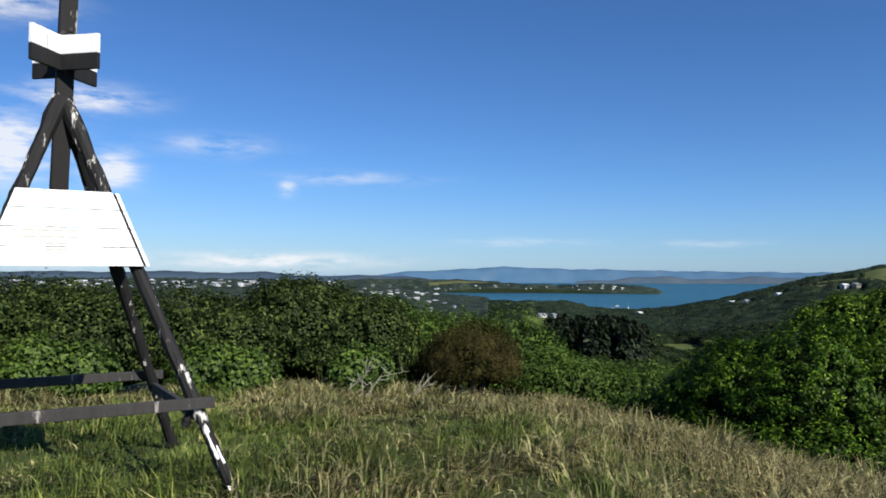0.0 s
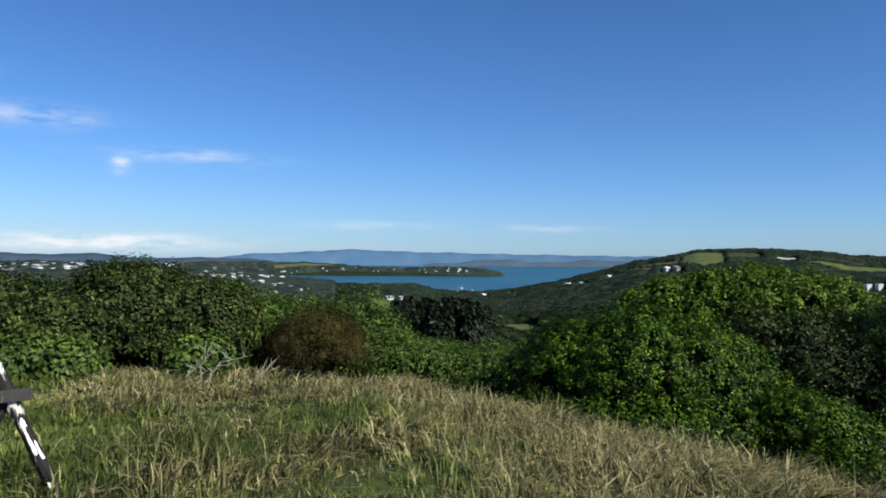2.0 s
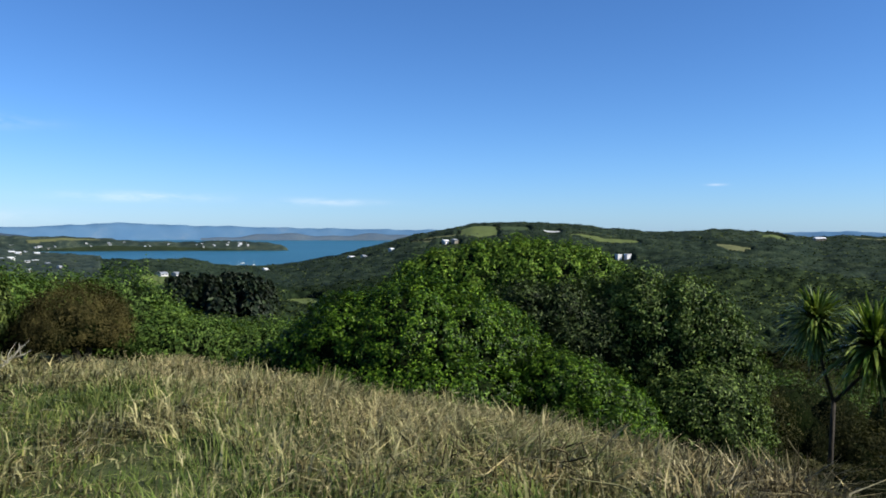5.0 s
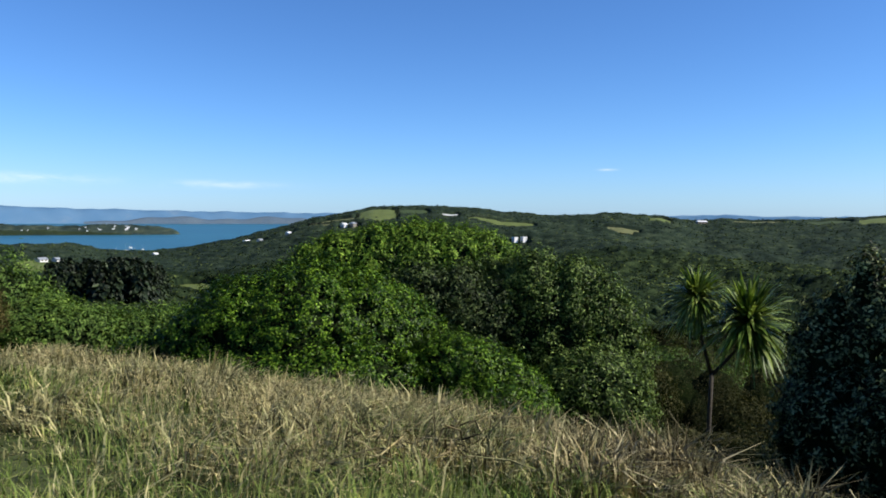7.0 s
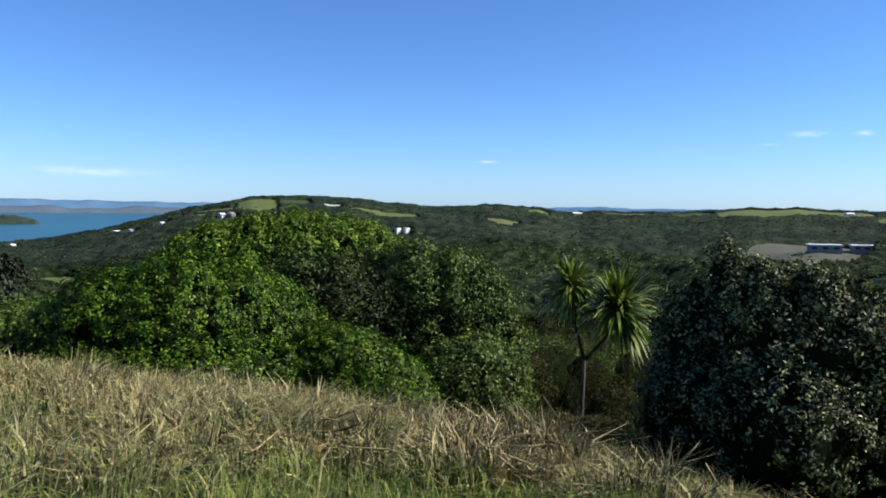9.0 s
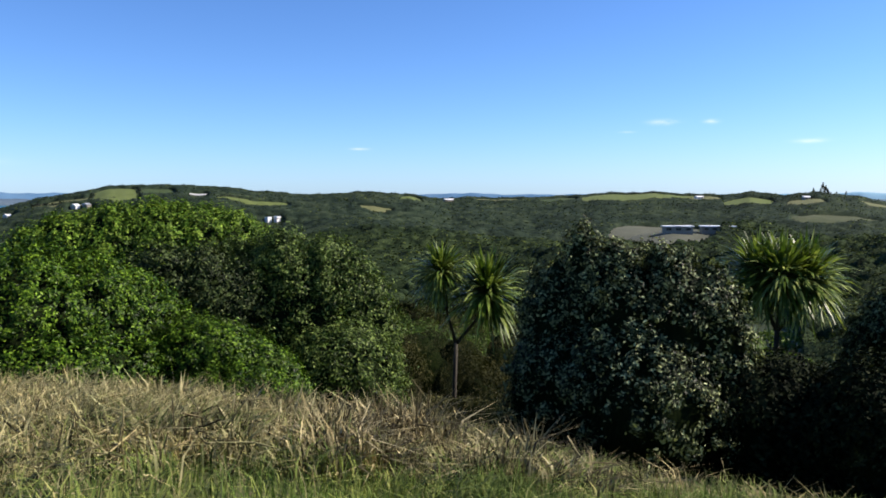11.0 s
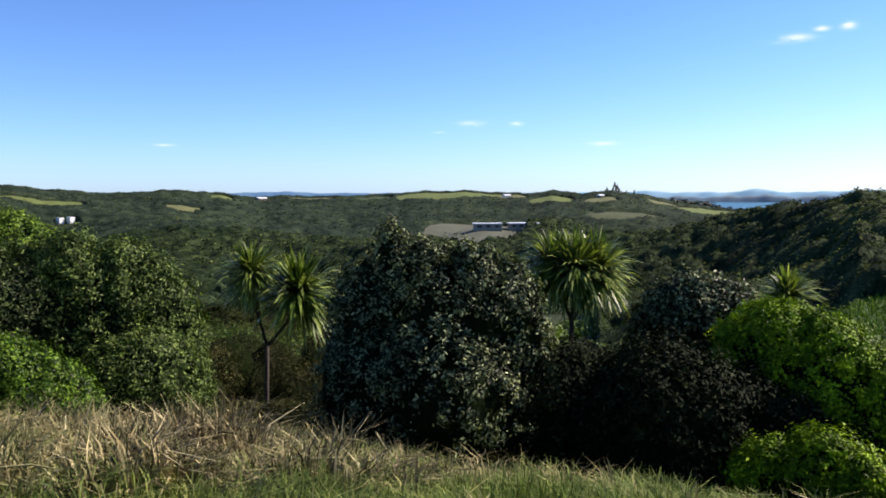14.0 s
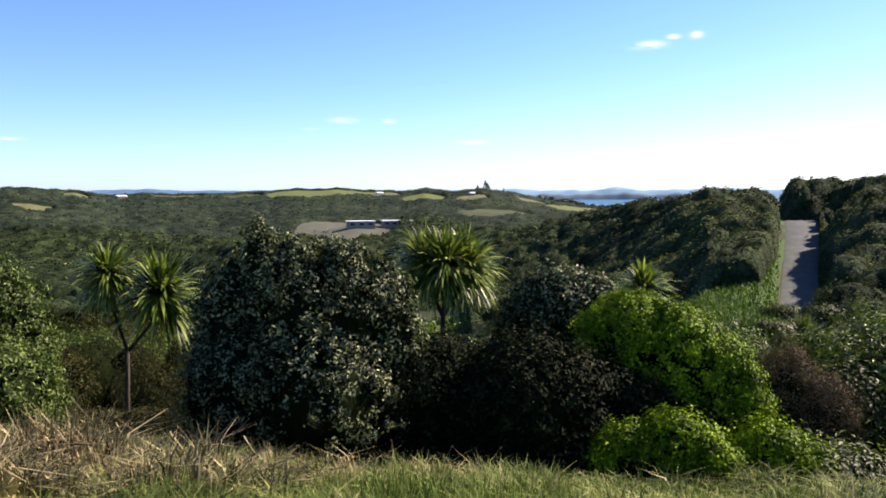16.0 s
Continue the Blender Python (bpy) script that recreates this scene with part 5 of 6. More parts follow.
    v, f = blades(x, y, land(x, y), h, 0.0035 * (0.6 + r / 8), rng.uniform(0.5, 1.2, n), rng, a)
    tip = v.reshape(n, 5, 3)[:, 4]
    mid = v.reshape(n, 5, 3)[:, 2]
    along = tip - mid
    q = rng.uniform(0.25, 1.05, (n, 5))
    c = (mid[:, None] + along[:, None] * q[..., None] + rng.normal(0, 0.008, (n, 5, 3))).reshape(-1, 3)
    L = rng.uniform(0.02, 0.042, n * 5)
    v2, f2 = flakes(c, rng.normal(0, 1, (n * 5, 3)), np.repeat(along, 5, 0) + rng.normal(0, 0.06, (n * 5, 3)), L, L * 0.2)
    tagged(mesh_object("seed_heads", np.concatenate([v, v2]), np.concatenate([f, f2 + len(v)]), MAT["seed_head"]), "pale feathery seed heads on tall dry stems", "grass", kind="stuff")
    # brown dock and bracken stalks along the brow
    m = 36000
    az = np.where(rng.uniform(0, 1, m) < 0.75, rng.uniform(20, 108, m), rng.normal(53, 6, m))
    e = edge_of_grass(az) + 3.6 * np.exp(-((az - 54) / 6) ** 2)
    r = rng.uniform(0, 1, m) * (np.minimum(e, 9.4) - 5.7) + 5.7
    ok = (r > 4.6 + 1.2 * np.exp(-((az - 54) / 8) ** 2)) & (rng.uniform(0, 1, m) < (np.exp(-((az - 54) / 16) ** 2) + 0.03) * smooth(-0.25, 0.55, lump(np.sin(np.radians(az)) * r * 1.9, np.cos(np.radians(az)) * r * 1.9, r * 0, 27)))
    az, r = az[ok], r[ok]
    x, y = r * np.sin(np.radians(az)), r * np.cos(np.radians(az))
    n = len(x)
    tall = np.maximum(0.2, 0.75 + 0.9 * lump(x * 2.4, y * 2.4, x * 0, 21)) + 0.4 * np.exp(-((az - 53) / 7) ** 2) * smooth(8, 10, r)
    tall = np.clip(tall, 0.35, 1.5)
    v, f = blades(x, y, land(x, y), (0.50 - 0.24 * smooth(62, 72, az)) * rng.uniform(0.3, 1.3, n) * tall, 0.0150 * rng.uniform(0.3, 1.6, n) * (0.5 + r / 10), rng.uniform(0.2, 2.0, n), rng)
    # curled dead leaves hanging on them
    q = v.reshape(n, 5, 3)[:, 2:5].mean(1) + rng.normal(0, 0.05, (n, 3))
    L = rng.uniform(0.03, 0.075, n)
    v2, f2 = flakes(q, rng.normal(0, 1, (n, 3)), rng.normal(0, 0.6, (n, 3)) + [0, 0, -1.0], L, L * 0.18)
    v, f = np.concatenate([v, v2]), np.concatenate([f, f2 + len(v)])
    tagged(mesh_object("withered_grass", v, f, MAT["dead_stalk"]), "withered brown grass stalks at the brow of the slope", "grass", kind="stuff")


build_grass()


def scrap_heap(az, r, n, seed, label):
    """A loose heap of pale broken stems in the grass."""
    rng = np.random.RandomState(seed)
    base = spot(az, r)
    bits = []
    for _ in range(n):
        c = Vector((*rng.normal(0, 0.36, 2), rng.uniform(0.04, 0.26)))
        d = Vector((*rng.normal(0, 1, 2), rng.normal(0.3, 0.75))).normalized() * rng.uniform(0.05, 0.26)
        bits.append(tube([c - d, c + Vector(rng.normal(0, 0.035, 3)), c + d], [0.0065, 0.0075, 0.003], 5))
    V, F = join(bits)
    ob = tagged(mesh_object("stem_litter", V, F, MAT["dead_stalk"]), label, "dead stems", kind="stuff")
    ob.matrix_world = Matrix.Translation(base)


scrap_heap(30.5, 5.3, 55, 51, "heap of broken pale stems in dry grass")
scrap_heap(34.8, 5.7, 50, 52, "heap of broken pale stems in dry grass")
for i, (a, d, n) in enumerate(((40.2, 6.3, 26), (44.0, 6.5, 22), (49.5, 6.4, 16), (55.5, 6.6, 24), (59.0, 6.7, 26), (62.5, 6.5, 18), (66.0, 6.9, 14))):
    scrap_heap(a, d, n, 53 + i, "broken pale stems standing in the dry brow grass")


# ---- woods ----
def canopy_field(places, radius, flakes_each, leaf, rng, squash=0.8):
    """Many tree crowns as clusters of leaf sprays over low domes."""
    n = len(places)
    k = flakes_each
    d = unit(rng.normal(size=(n, k, 3)))
    d[..., 2] = np.abs(d[..., 2]) * 1.0 - 0.15
    lobes = 1 + 0.28 * np.sin(d[..., 0] * 4 + rng.uniform(0, 6, (n, 1))) * np.sin(d[..., 1] * 4 + rng.uniform(0, 6, (n, 1)))
    R = (radius[:, None] * lobes * rng.uniform(0.82, 1.05, (n, k)))[..., None]
    c = places[:, None, :] + d * R * np.array([1, 1, squash])
    normals = d + rng.normal(0, 0.35, d.shape) + np.array([0, 0, 0.3])
    tips = rng.normal(0, 1, d.shape)
    L = (leaf * radius[:, None] * rng.uniform(0.7, 1.3, (n, k))).ravel()
    v, f = flakes(c.reshape(-1, 3), normals.reshape(-1, 3), tips.reshape(-1, 3), L, L * 0.75)
    return v, f


def chance(i, j, k):
    """A fixed random number for each cell of the plan."""
    q = np.sin(i * 12.9898 + j * 78.233 + k * 37.719) * 43758.5453
    return q - np.floor(q)


def crowns(x, y, cell):
    """Height of the domed crowns over the plan, and the way that each faces."""
    i0, j0 = np.floor(x / cell), np.floor(y / cell)
    best, nx, ny = np.full(x.shape, -1.0), np.zeros(x.shape), np.zeros(x.shape)
    for di in (-1, 0, 1):
        for dj in (-1, 0, 1):
            i, j = i0 + di, j0 + dj
            cx, cy = (i + 0.1 + 0.8 * chance(i, j, 1)) * cell, (j + 0.1 + 0.8 * chance(i, j, 2)) * cell
            s = (0.5 + 0.5 * chance(i, j, 3)) * cell
            qx, qy = (x - cx) / s, (y - cy) / s
            h = np.sqrt(np.maximum(0, 1 - qx ** 2 - qy ** 2)) * s / cell
            m = h > best
            best, nx, ny = np.where(m, h, best), np.where(m, qx, nx), np.where(m, qy, ny)
    return best, nx, ny


def canopy_top(x, y, cell, clumps=0.75):
    """Height of a wood's top in tree heights, and the way that it faces."""
    tree, nx, ny = crowns(x, y, cell)
    bough = crowns(x + 31.0, y + 17.0, cell * 0.42)[0]
    stand, sx, sy = crowns(x - 53.0, y + 71.0, cell * 2.9)
    up = 0.95 * np.maximum(tree, -0.1) + 0.30 * np.maximum(bough, 0) + clumps * np.maximum(stand, 0)
    return up, nx + 0.6 * clumps * sx, ny + 0.6 * clumps * sy, tree


def canopy_mass(name, label, a0, a1, r0, r1, da, nr, cell, high, mat, keep=None, clumps=0.75):
    """The closed body of a wood: domed crowns with dark gaps between them."""
    azs, rs = np.arange(a0, a1, da), np.exp(np.linspace(math.log(r0), math.log(r1), nr))
    na = len(azs)
    A, R = np.meshgrid(azs, rs)
    x, y = R * np.sin(np.radians(A)), R * np.cos(np.radians(A))
    ok = ~in_clearing(A.ravel(), R.ravel())
    grow = keep(A, R) * 1.0 if keep else 1.0
    base = land(x, y)
    ok = ok.reshape(A.shape) & (base > SEA + 1) & (grow > 0.02)
    z = base + np.where(ok, high * grow * canopy_top(x, y, cell, clumps)[0], -1.5)
    V = np.stack([x, y, z], -1).reshape(-1, 3)
    i, j = np.meshgrid(np.arange(nr - 1), np.arange(na - 1), indexing="ij")
    F = np.stack([i * na + j, i * na + j + 1, (i + 1) * na + j + 1, (i + 1) * na + j], -1).reshape(-1, 4)
    good = ok.ravel()[F].any(1)
    used, F = np.unique(F[good], return_inverse=True)
    tagged(mesh_object(name, V[used], F.reshape(-1, 4), MAT[mat]), label, "woodland", kind="stuff")


def canopy_sheet(name, label, a0, a1, r0, r1, n, cell, high, leaf, mat, seed, keep=None, clumps=0.75):
    """A closed canopy of domed crowns, one to each cell of the plan, covered with leaf sprays."""
    rng = np.random.RandomState(seed)
    az = rng.uniform(a0, a1, n)
    r = np.exp(rng.uniform(math.log(r0), math.log(r1), n))
    ok = ~in_clearing(az, r)
    grow = keep(az, r) * 1.0 if keep else np.ones(n)
    x, y = r * np.sin(np.radians(az)), r * np.cos(np.radians(az))
    z = land(x, y)
    ok &= (z > SEA + 1) & (grow > 0.02)
    x, y, z, r, grow = x[ok], y[ok], z[ok], r[ok], grow[ok]
    up, nx, ny, tree = canopy_top(x, y, cell, clumps)
    c = np.stack([x, y, z + high * grow * (0.05 + up) + rng.normal(0, 0.05 * high, len(x))], -1)
    normals = np.stack([nx, ny, 0.2 + tree], -1) + rng.normal(0, 0.20, (len(x), 3))
    L = leaf * r * rng.uniform(0.6, 1.4, len(x))
    v, f = flakes(c, normals, rng.normal(0, 1, (len(x), 3)), L, L * 0.75)
    tagged(mesh_object(name, v, f, MAT[mat]), label, "woodland", kind="stuff")


def woods(name, label, places, radius, each, leaf, mat, seed, squash=0.8):
    rng = np.random.RandomState(seed)
    v, f = canopy_field(places, radius, each, leaf, rng, squash)
    tagged(mesh_object(name, v, f, MAT[mat]), label, "woodland", kind="stuff")


# open ground: heading, half spread, lower and upper edge in degrees from the eye's level, surface, label
FIELDS = [
    (30.3, 1.6, -0.55, 0.42, "pasture", "green pasture sloping up the headland"),
    (26.9, 2.0, -0.80, -0.42, "dry_pasture", "pale dry pasture strip on the headland"),
    (33.0, 1.2, -0.10, 0.38, "vineyard", "dark green vineyard rows on the hill"),
    (35.75, 0.75, -0.30, 0.10, "vineyard", "dark green vineyard rows round a netted block"),
    (38.2, 1.2, -0.55, -0.20, "pasture", "narrow green pasture below the headland's crest"),
    (40.2, 2.0, -0.95, -0.50, "pasture", "green pasture above the white houses"),
    (48.3, 1.5, -1.25, -0.86, "dry_pasture", "pale dry paddock cleared from the bush"),
    (51.1, 0.8, -0.50, -0.14, "pasture", "small green paddock at the end of the crest"),
    (67.0, 3.3, -0.62, -0.02, "pasture", "bright green pasture along the ridge"),
    (75.3, 1.6, -0.80, -0.22, "pasture", "green pasture on the long ridge"),
    (72.3, 1.2, -0.52, -0.18, "dry_pasture", "pale dry pasture on the ridge"),
    (70.6, 0.9, -0.42, -0.06, "pasture", "green pasture along the ridge"),
    (78.9, 1.3, -0.85, -0.40, "dry_pasture", "pale dry pasture below the skyline pines"),
    (62.0, 1.4, -0.60, -0.28, "vineyard", "dark green vineyard rows on the far ridge"),
    (57.5, 1.8, -0.62, -0.40, "dry_pasture", "pale dry pasture behind the valley"),
    (83.4, 1.3, -1.05, -0.74, "dry_pasture", "pale dry slope falling from the ridge"),
    (86.6, 2.3, -1.75, -1.28, "pasture", "green fields behind the spur"),
    (81.8, 3.8, -2.05, -1.52, "spur", "tawny rough grass along a spur"),
    (69.6, 4.0, -4.1, -2.44, "bare", "tan mown building platform on a knoll"),
    (7.2, 1.25, -4.1, -3.15, "pasture", "green valley field beside the pines"),
    (17.2, 1.5, -6.1, -5.0, "pasture", "green paddock below the pines"),
    (50.3, 1.4, -8.0, -7.86, "bare", "pale track cut through the bush"),
    (47.5, 1.6, -7.5, -7.38, "bare", "pale track cut through the bush"),
    (1.2, 2.4, -0.70, -0.54, "dry_pasture", "tawny fields above the bay"),
    (98.2, 2.7, -9.2, -6.7, "roadside", "lush green grazing below the road"),
]
CLEAR = []
for a, wa, lo, hi, mat, lab in FIELDS:
    d0, d1 = where(a, lo), where(a, hi)
    CLEAR.append((a, (d0 + d1) / 2, wa, max(10.0 if lo > -7 else 3.5, (d1 - d0) / 2), mat, lab))
# farmhouses: heading, height in degrees, width, wall height, wall, roof
FARMS = [(7.4, -3.2, 6.0, 1.6, "white_wall", "roof_grey"), (8.3, -3.2, 3.0, 1.6, "white_wall", "roof_grey"), (16.1, -2.45, 6, 2.4, "grey_wall", "roof_red"), (16.8, -2.4, 5, 2.4, "grey_wall", "roof_red"),
         (20.8, -2.02, 6, 0.9, "white_wall", "roof_white"), (21.7, -1.94, 3, 0.8, "white_wall", "roof_grey"), (23.8, -1.42, 4.5, 0.7, "white_wall", "roof_white"),
         (27.8, -0.80, 4.0, 0.6, "white_wall", "roof_white"), (28.5, -0.76, 4, 0.8, "grey_wall", "roof_grey"), (14.5, -2.95, 4, 2.2, "white_wall", "roof_white"), (53.9, -0.62, 13, 4.0, "grey_wall", "roof_white"), (72.0, -0.35, 9, 2.2, "white_wall", "roof_white"), (78.9, -0.40, 7, 2.5, "grey_wall", "roof_white")]
FARMS = [(q[0], where(q[0], q[1])) + q[2:] for q in FARMS]
CUBES = where(40.9, -1.95)
SMALL_CLEAR = [(q[0], q[1] - 9, 0.5, 13) for q in FARMS] + [(40.95, CUBES - 9, 0.75, 14)]


def in_clearing(az, r):
    out = np.zeros(len(az), bool)
    for a, d, wa, wr in [q[:4] for q in CLEAR] + SMALL_CLEAR:
        out |= np.abs((az - a) / wa) ** 3 + np.abs((r - d) / wr) ** 3 < 1
    return out


def wood_places(n, a0, a1, r0, r1, rng):
    az = rng.uniform(a0, a1, n)
    r = np.sqrt(rng.uniform(r0 ** 2, r1 ** 2, n))
    ok = ~in_clearing(az, r)
    az, r = az[ok], r[ok]
    x, y = r * np.sin(np.radians(az)), r * np.cos(np.radians(az))
    z = land(x, y)
    ok = z > SEA + 1
    return x[ok], y[ok], z[ok], r[ok], az[ok]


def build_woods():
    rng = np.random.RandomState(5)
    # scrub just below the hilltop
    x, y, z, r, az = wood_places(450, -40, 80, 34, 120, rng)
    R = rng.uniform(0.9, 2.0, len(x))
    woods("hillside_scrub", "green scrub on the slope below the hilltop", np.stack([x, y, z + R * 0.3], -1), R, 75, 0.28, "leaf_scrub", 61)
    # wooded knolls beside the road
    def off_road(az, r):
        edge = np.interp(az, [78.9, 79, 90, 92, 96, 98.6, 99.6, 100.1, 100.6, 100.7, 103.1, 103.2, 104, 104.1], [150, 62, 62, 88, 85, 80, 85, 99, 112, 172, 172, 98, 98, 62])
        return smooth(0, 13, r - edge)

    canopy_mass("roadside_wood", "dense dark native bush on the knolls beside the road", 70, 117, 62, 300, 0.16, 190, 4.4, 3.7, "canopy_knoll", off_road, 0.15)
    canopy_sheet("roadside_wood", "leafy tops of the native bush beside the road", 70, 117, 62, 290, 80000, 4.4, 3.7, 0.0034, "leaf_knoll", 62, off_road, 0.15)
    # dark cover added where a bush's shadow would stay too pale
    canopy_sheet("bracken", "dark brown bracken added to deepen the shade under the cabbage tree", 42, 63, 8.8, 17, 11000, 0.7, 0.16, 0.0042, "leaf_brown", 67)
    canopy_sheet("bracken", "dark brown bracken added to deepen the shade under the cabbage tree", 42, 63, 17, 36, 14000, 0.9, 0.60, 0.0042, "leaf_brown", 69)
    # added sheet whose near-black leaves stand in for shade on bare ground
    canopy_sheet("bracken", "shade-black bracken between the leathery bushes", 63, 92, 11.0, 40, 17000, 0.9, 0.45, 0.0046, "leaf_shadow", 68)
    def valley(az, r):
        return (az < 72) | (r > 300)

    canopy_mass("valley_wood", "dark green native bush filling the valley", 3, 92, 120, 470, 0.19, 190, 5.2, 3.2, "canopy_wood", valley)
    canopy_sheet("valley_wood", "leafy tops of the bush in the valley", 3, 92, 118, 470, 56000, 5.2, 3.2, 0.0036, "leaf_forest", 63, valley)
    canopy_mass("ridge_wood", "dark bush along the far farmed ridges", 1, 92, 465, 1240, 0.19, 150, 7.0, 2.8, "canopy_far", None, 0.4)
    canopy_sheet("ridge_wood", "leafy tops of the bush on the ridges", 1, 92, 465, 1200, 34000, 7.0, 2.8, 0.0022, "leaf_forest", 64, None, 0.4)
    canopy_mass("village_wood", "trees on the village hillside and the point, painted haze-blue", -40, 17, 560, 2280, 0.2, 150, 11.0, 4.5, "canopy_bay", lambda az, r: (az < 3.5) | (r > 1500), 0.1)
    # shelter trees on the low ground before the sunward bay
    n = 70
    az, r = rng.uniform(83.6, 88.6, n), rng.uniform(1130, 1180, n)
    r = np.where(az > 87, 1060, r)
    x, y = r * np.sin(np.radians(az)), r * np.cos(np.radians(az))
    R = rng.uniform(4, 8.5, n) * (1 - 0.5 * (az > 86.9))
    woods("shelter_trees", "dark clumped shelter trees before the sunlit bay", np.stack([x, y, land(x, y) + R * 0.6], -1), R, 60, 0.35, "leaf_pine", 66, 1.1)


build_woods()


def pine(h, rng):
    """Layers of drooping boughs round a stem."""
    n = 200
    t = rng.uniform(0.08, 1, n) ** 0.8
    a = rng.uniform(0, 6.283, n)
    rad = (1 - t) * h * 0.30 * rng.uniform(0.5, 1.1, n) + 0.2
    c = np.stack([np.cos(a) * rad, np.sin(a) * rad, t * h], -1)
    nn = np.stack([np.cos(a) * 0.4, np.sin(a) * 0.4, np.full(n, 0.8)], -1) + rng.normal(0, 0.3, (n, 3))
    tip = np.stack([np.cos(a), np.sin(a), np.full(n, -0.3)], -1) + rng.normal(0, 0.2, (n, 3))
    L = h * 0.135 * rng.uniform(0.6, 1.3, n)
    return flakes(c, nn, tip, L, L * 0.6)


def pine_tree(az, r, h, seed, label="dark conical pine"):
    rng = np.random.RandomState(seed)
    base = spot(az, r)
    top = thing("pine_tree", base, label, "tree", "pines")
    v, f = pine(h, rng)
    mesh_object("crown", v, f, MAT["leaf_pine"], top)
    V, F = tube([(0, 0, -0.5), (0, 0, h * 0.6), (0, 0, h)], [h * 0.02, h * 0.012, 0.03], 6)
    mesh_object("trunk", V, F, MAT["bark"], top)


for i in range(175):
    rr = random.Random(200 + i)
    a = rr.uniform(7.7, 15.3)
    pine_tree(a, rr.uniform(255, 370), rr.uniform(14, 18) - 4.5 * max(0.0, a - 13.4) / 2 - 2.0 * max(0.0, 8.7 - a), 300 + i, "dark pine in the valley plantation")
for i in range(12):
    rr = random.Random(400 + i)
    pine_tree(79.9 + rr.gauss(0, 0.55), 1080 + rr.uniform(-15, 15), rr.uniform(5, 9) + (7 if i in (3, 8) else 0), 420 + i, "dark pine on the skyline")


# ---- fields, road, buildings ----
def patch(name, az, r, wa, wr, mat, label, category, lift=0.35, seed=0, square=0.97):
    """An open field draped on the land."""
    rng = np.random.RandomState(seed + 900)
    V, F = [], []
    N, M = 20, 7
    ph = rng.uniform(0, 6.28, 3)
    for i in range(M + 1):
        for j in range(N):
            t = 2 * math.pi * j / N
            k = i / M * (1 + 0.10 * math.sin(2 * t + ph[0]) + 0.07 * math.sin(3 * t + ph[1]))
            c, s = math.cos(t), math.sin(t)
            q = (abs(c) ** 4 + abs(s) ** 4) ** -0.25 * square + (1 - square)
            a, d = az + wa * k * c * q, r + wr * k * s * q
            p = at(a, d)
            V.append((p.x, p.y, float(land(p.x, p.y)) + lift))
    for i in range(M):
        for j in range(N):
            k = (j + 1) % N
            F.append((i * N + j, i * N + k, (i + 1) * N + k, (i + 1) * N + j))
    tagged(mesh_object(name, V, F, MAT[mat], smooth=True), label, category, kind="structure")


for i, (a, d, wa, wr, mat, lab) in enumerate(CLEAR):
    patch("field", a, d, wa, wr, mat, lab, "field", 0.08 if d < 200 else 0.5, i)
patch("field", 35.75, where(35.75, -0.07), 0.55, 11, "netting", "white netted vineyard block on the ridge", "field", 1.6, 55)


def hedgerow(a0, r0, a1, r1, seed):
    """A line of shelter shrubs between two fields."""
    rng = np.random.RandomState(seed)
    n = int(14 + math.dist(at(a0, r0)[:2], at(a1, r1)[:2]) / 3.0)
    t = np.linspace(0, 1, n)
    az, r = a0 + (a1 - a0) * t + rng.normal(0, 0.03, n), r0 + (r1 - r0) * t
    x, y = r * np.sin(np.radians(az)), r * np.cos(np.radians(az))
    R = rng.uniform(1.2, 2.3, n)
    v, f = canopy_field(np.stack([x, y, land(x, y) + R * 0.6], -1), R, 16, 0.6, rng)
    tagged(mesh_object("hedgerow", v, f, MAT["leaf_pine"]), "dark shelter hedge between hill fields", "hedgerow", kind="stuff")


for i, (a0, e0, a1, e1) in enumerate(((28.7, -0.5, 28.9, 0.0), (31.9, -0.4, 31.7, 0.45), (32.0, -0.15, 34.6, -0.2), (34.4, -0.1, 34.4, 0.35), (36.8, -0.2, 36.6, 0.3), (36.5, -0.24, 41.8, -0.4), (24.8, -0.85, 28.6, -0.75), (34.6, 0.28, 38.5, 0.2), (15.4, -4.75, 18.6, -5.0), (64, -0.10, 70, -0.02), (74, -0.2, 76.4, -0.15), (82.2, -1.0, 85.5, -1.2))):
    hedgerow(a0, where(a0, e0), a1, where(a1, e1), 700 + i)


def build_road():
    """A sealed lane that climbs over the saddle between two knolls."""
    V, F, E, EF = [], [], [], []
    n = 30
    for i in range(n + 1):
        r = 76 + (174 - 76) * i / n
        az, z = road_way(r)
        c, a = at(float(az), r), heading(float(az) + 90)
        half = 1.35 + 1.5 * i / n
        for off in (-half - 0.3, -half, 0, half, half + 0.3):
            p = c + a * off
            V.append((p.x, p.y, float(z) + (0.20 if abs(off) <= half else 0.02) - abs(off) * 0.02))
        for off, up in ((-half - 2.2, 0.9), (-half - 1.2, 0.55), (-half - 0.25, 0.10)):
            p = c + a * off
            E.append((p.x, p.y, max(float(land(p.x, p.y)), float(z)) + up * 0.3))
    for i in range(n):
        F += [(i * 5 + k, i * 5 + k + 1, (i + 1) * 5 + k + 1, (i + 1) * 5 + k) for k in range(4)]
        EF += [(i * 3 + k, i * 3 + k + 1, (i + 1) * 3 + k + 1, (i + 1) * 3 + k) for k in range(2)]
    tagged(mesh_object("road", V, F, MAT["asphalt"], smooth=True), "narrow grey sealed road climbing between bush-covered knolls", "road", kind="structure")
    tagged(mesh_object("verge", E, EF, MAT["roadside"], smooth=True), "bright green grass bank beside the road", "verge", kind="structure")


build_road()


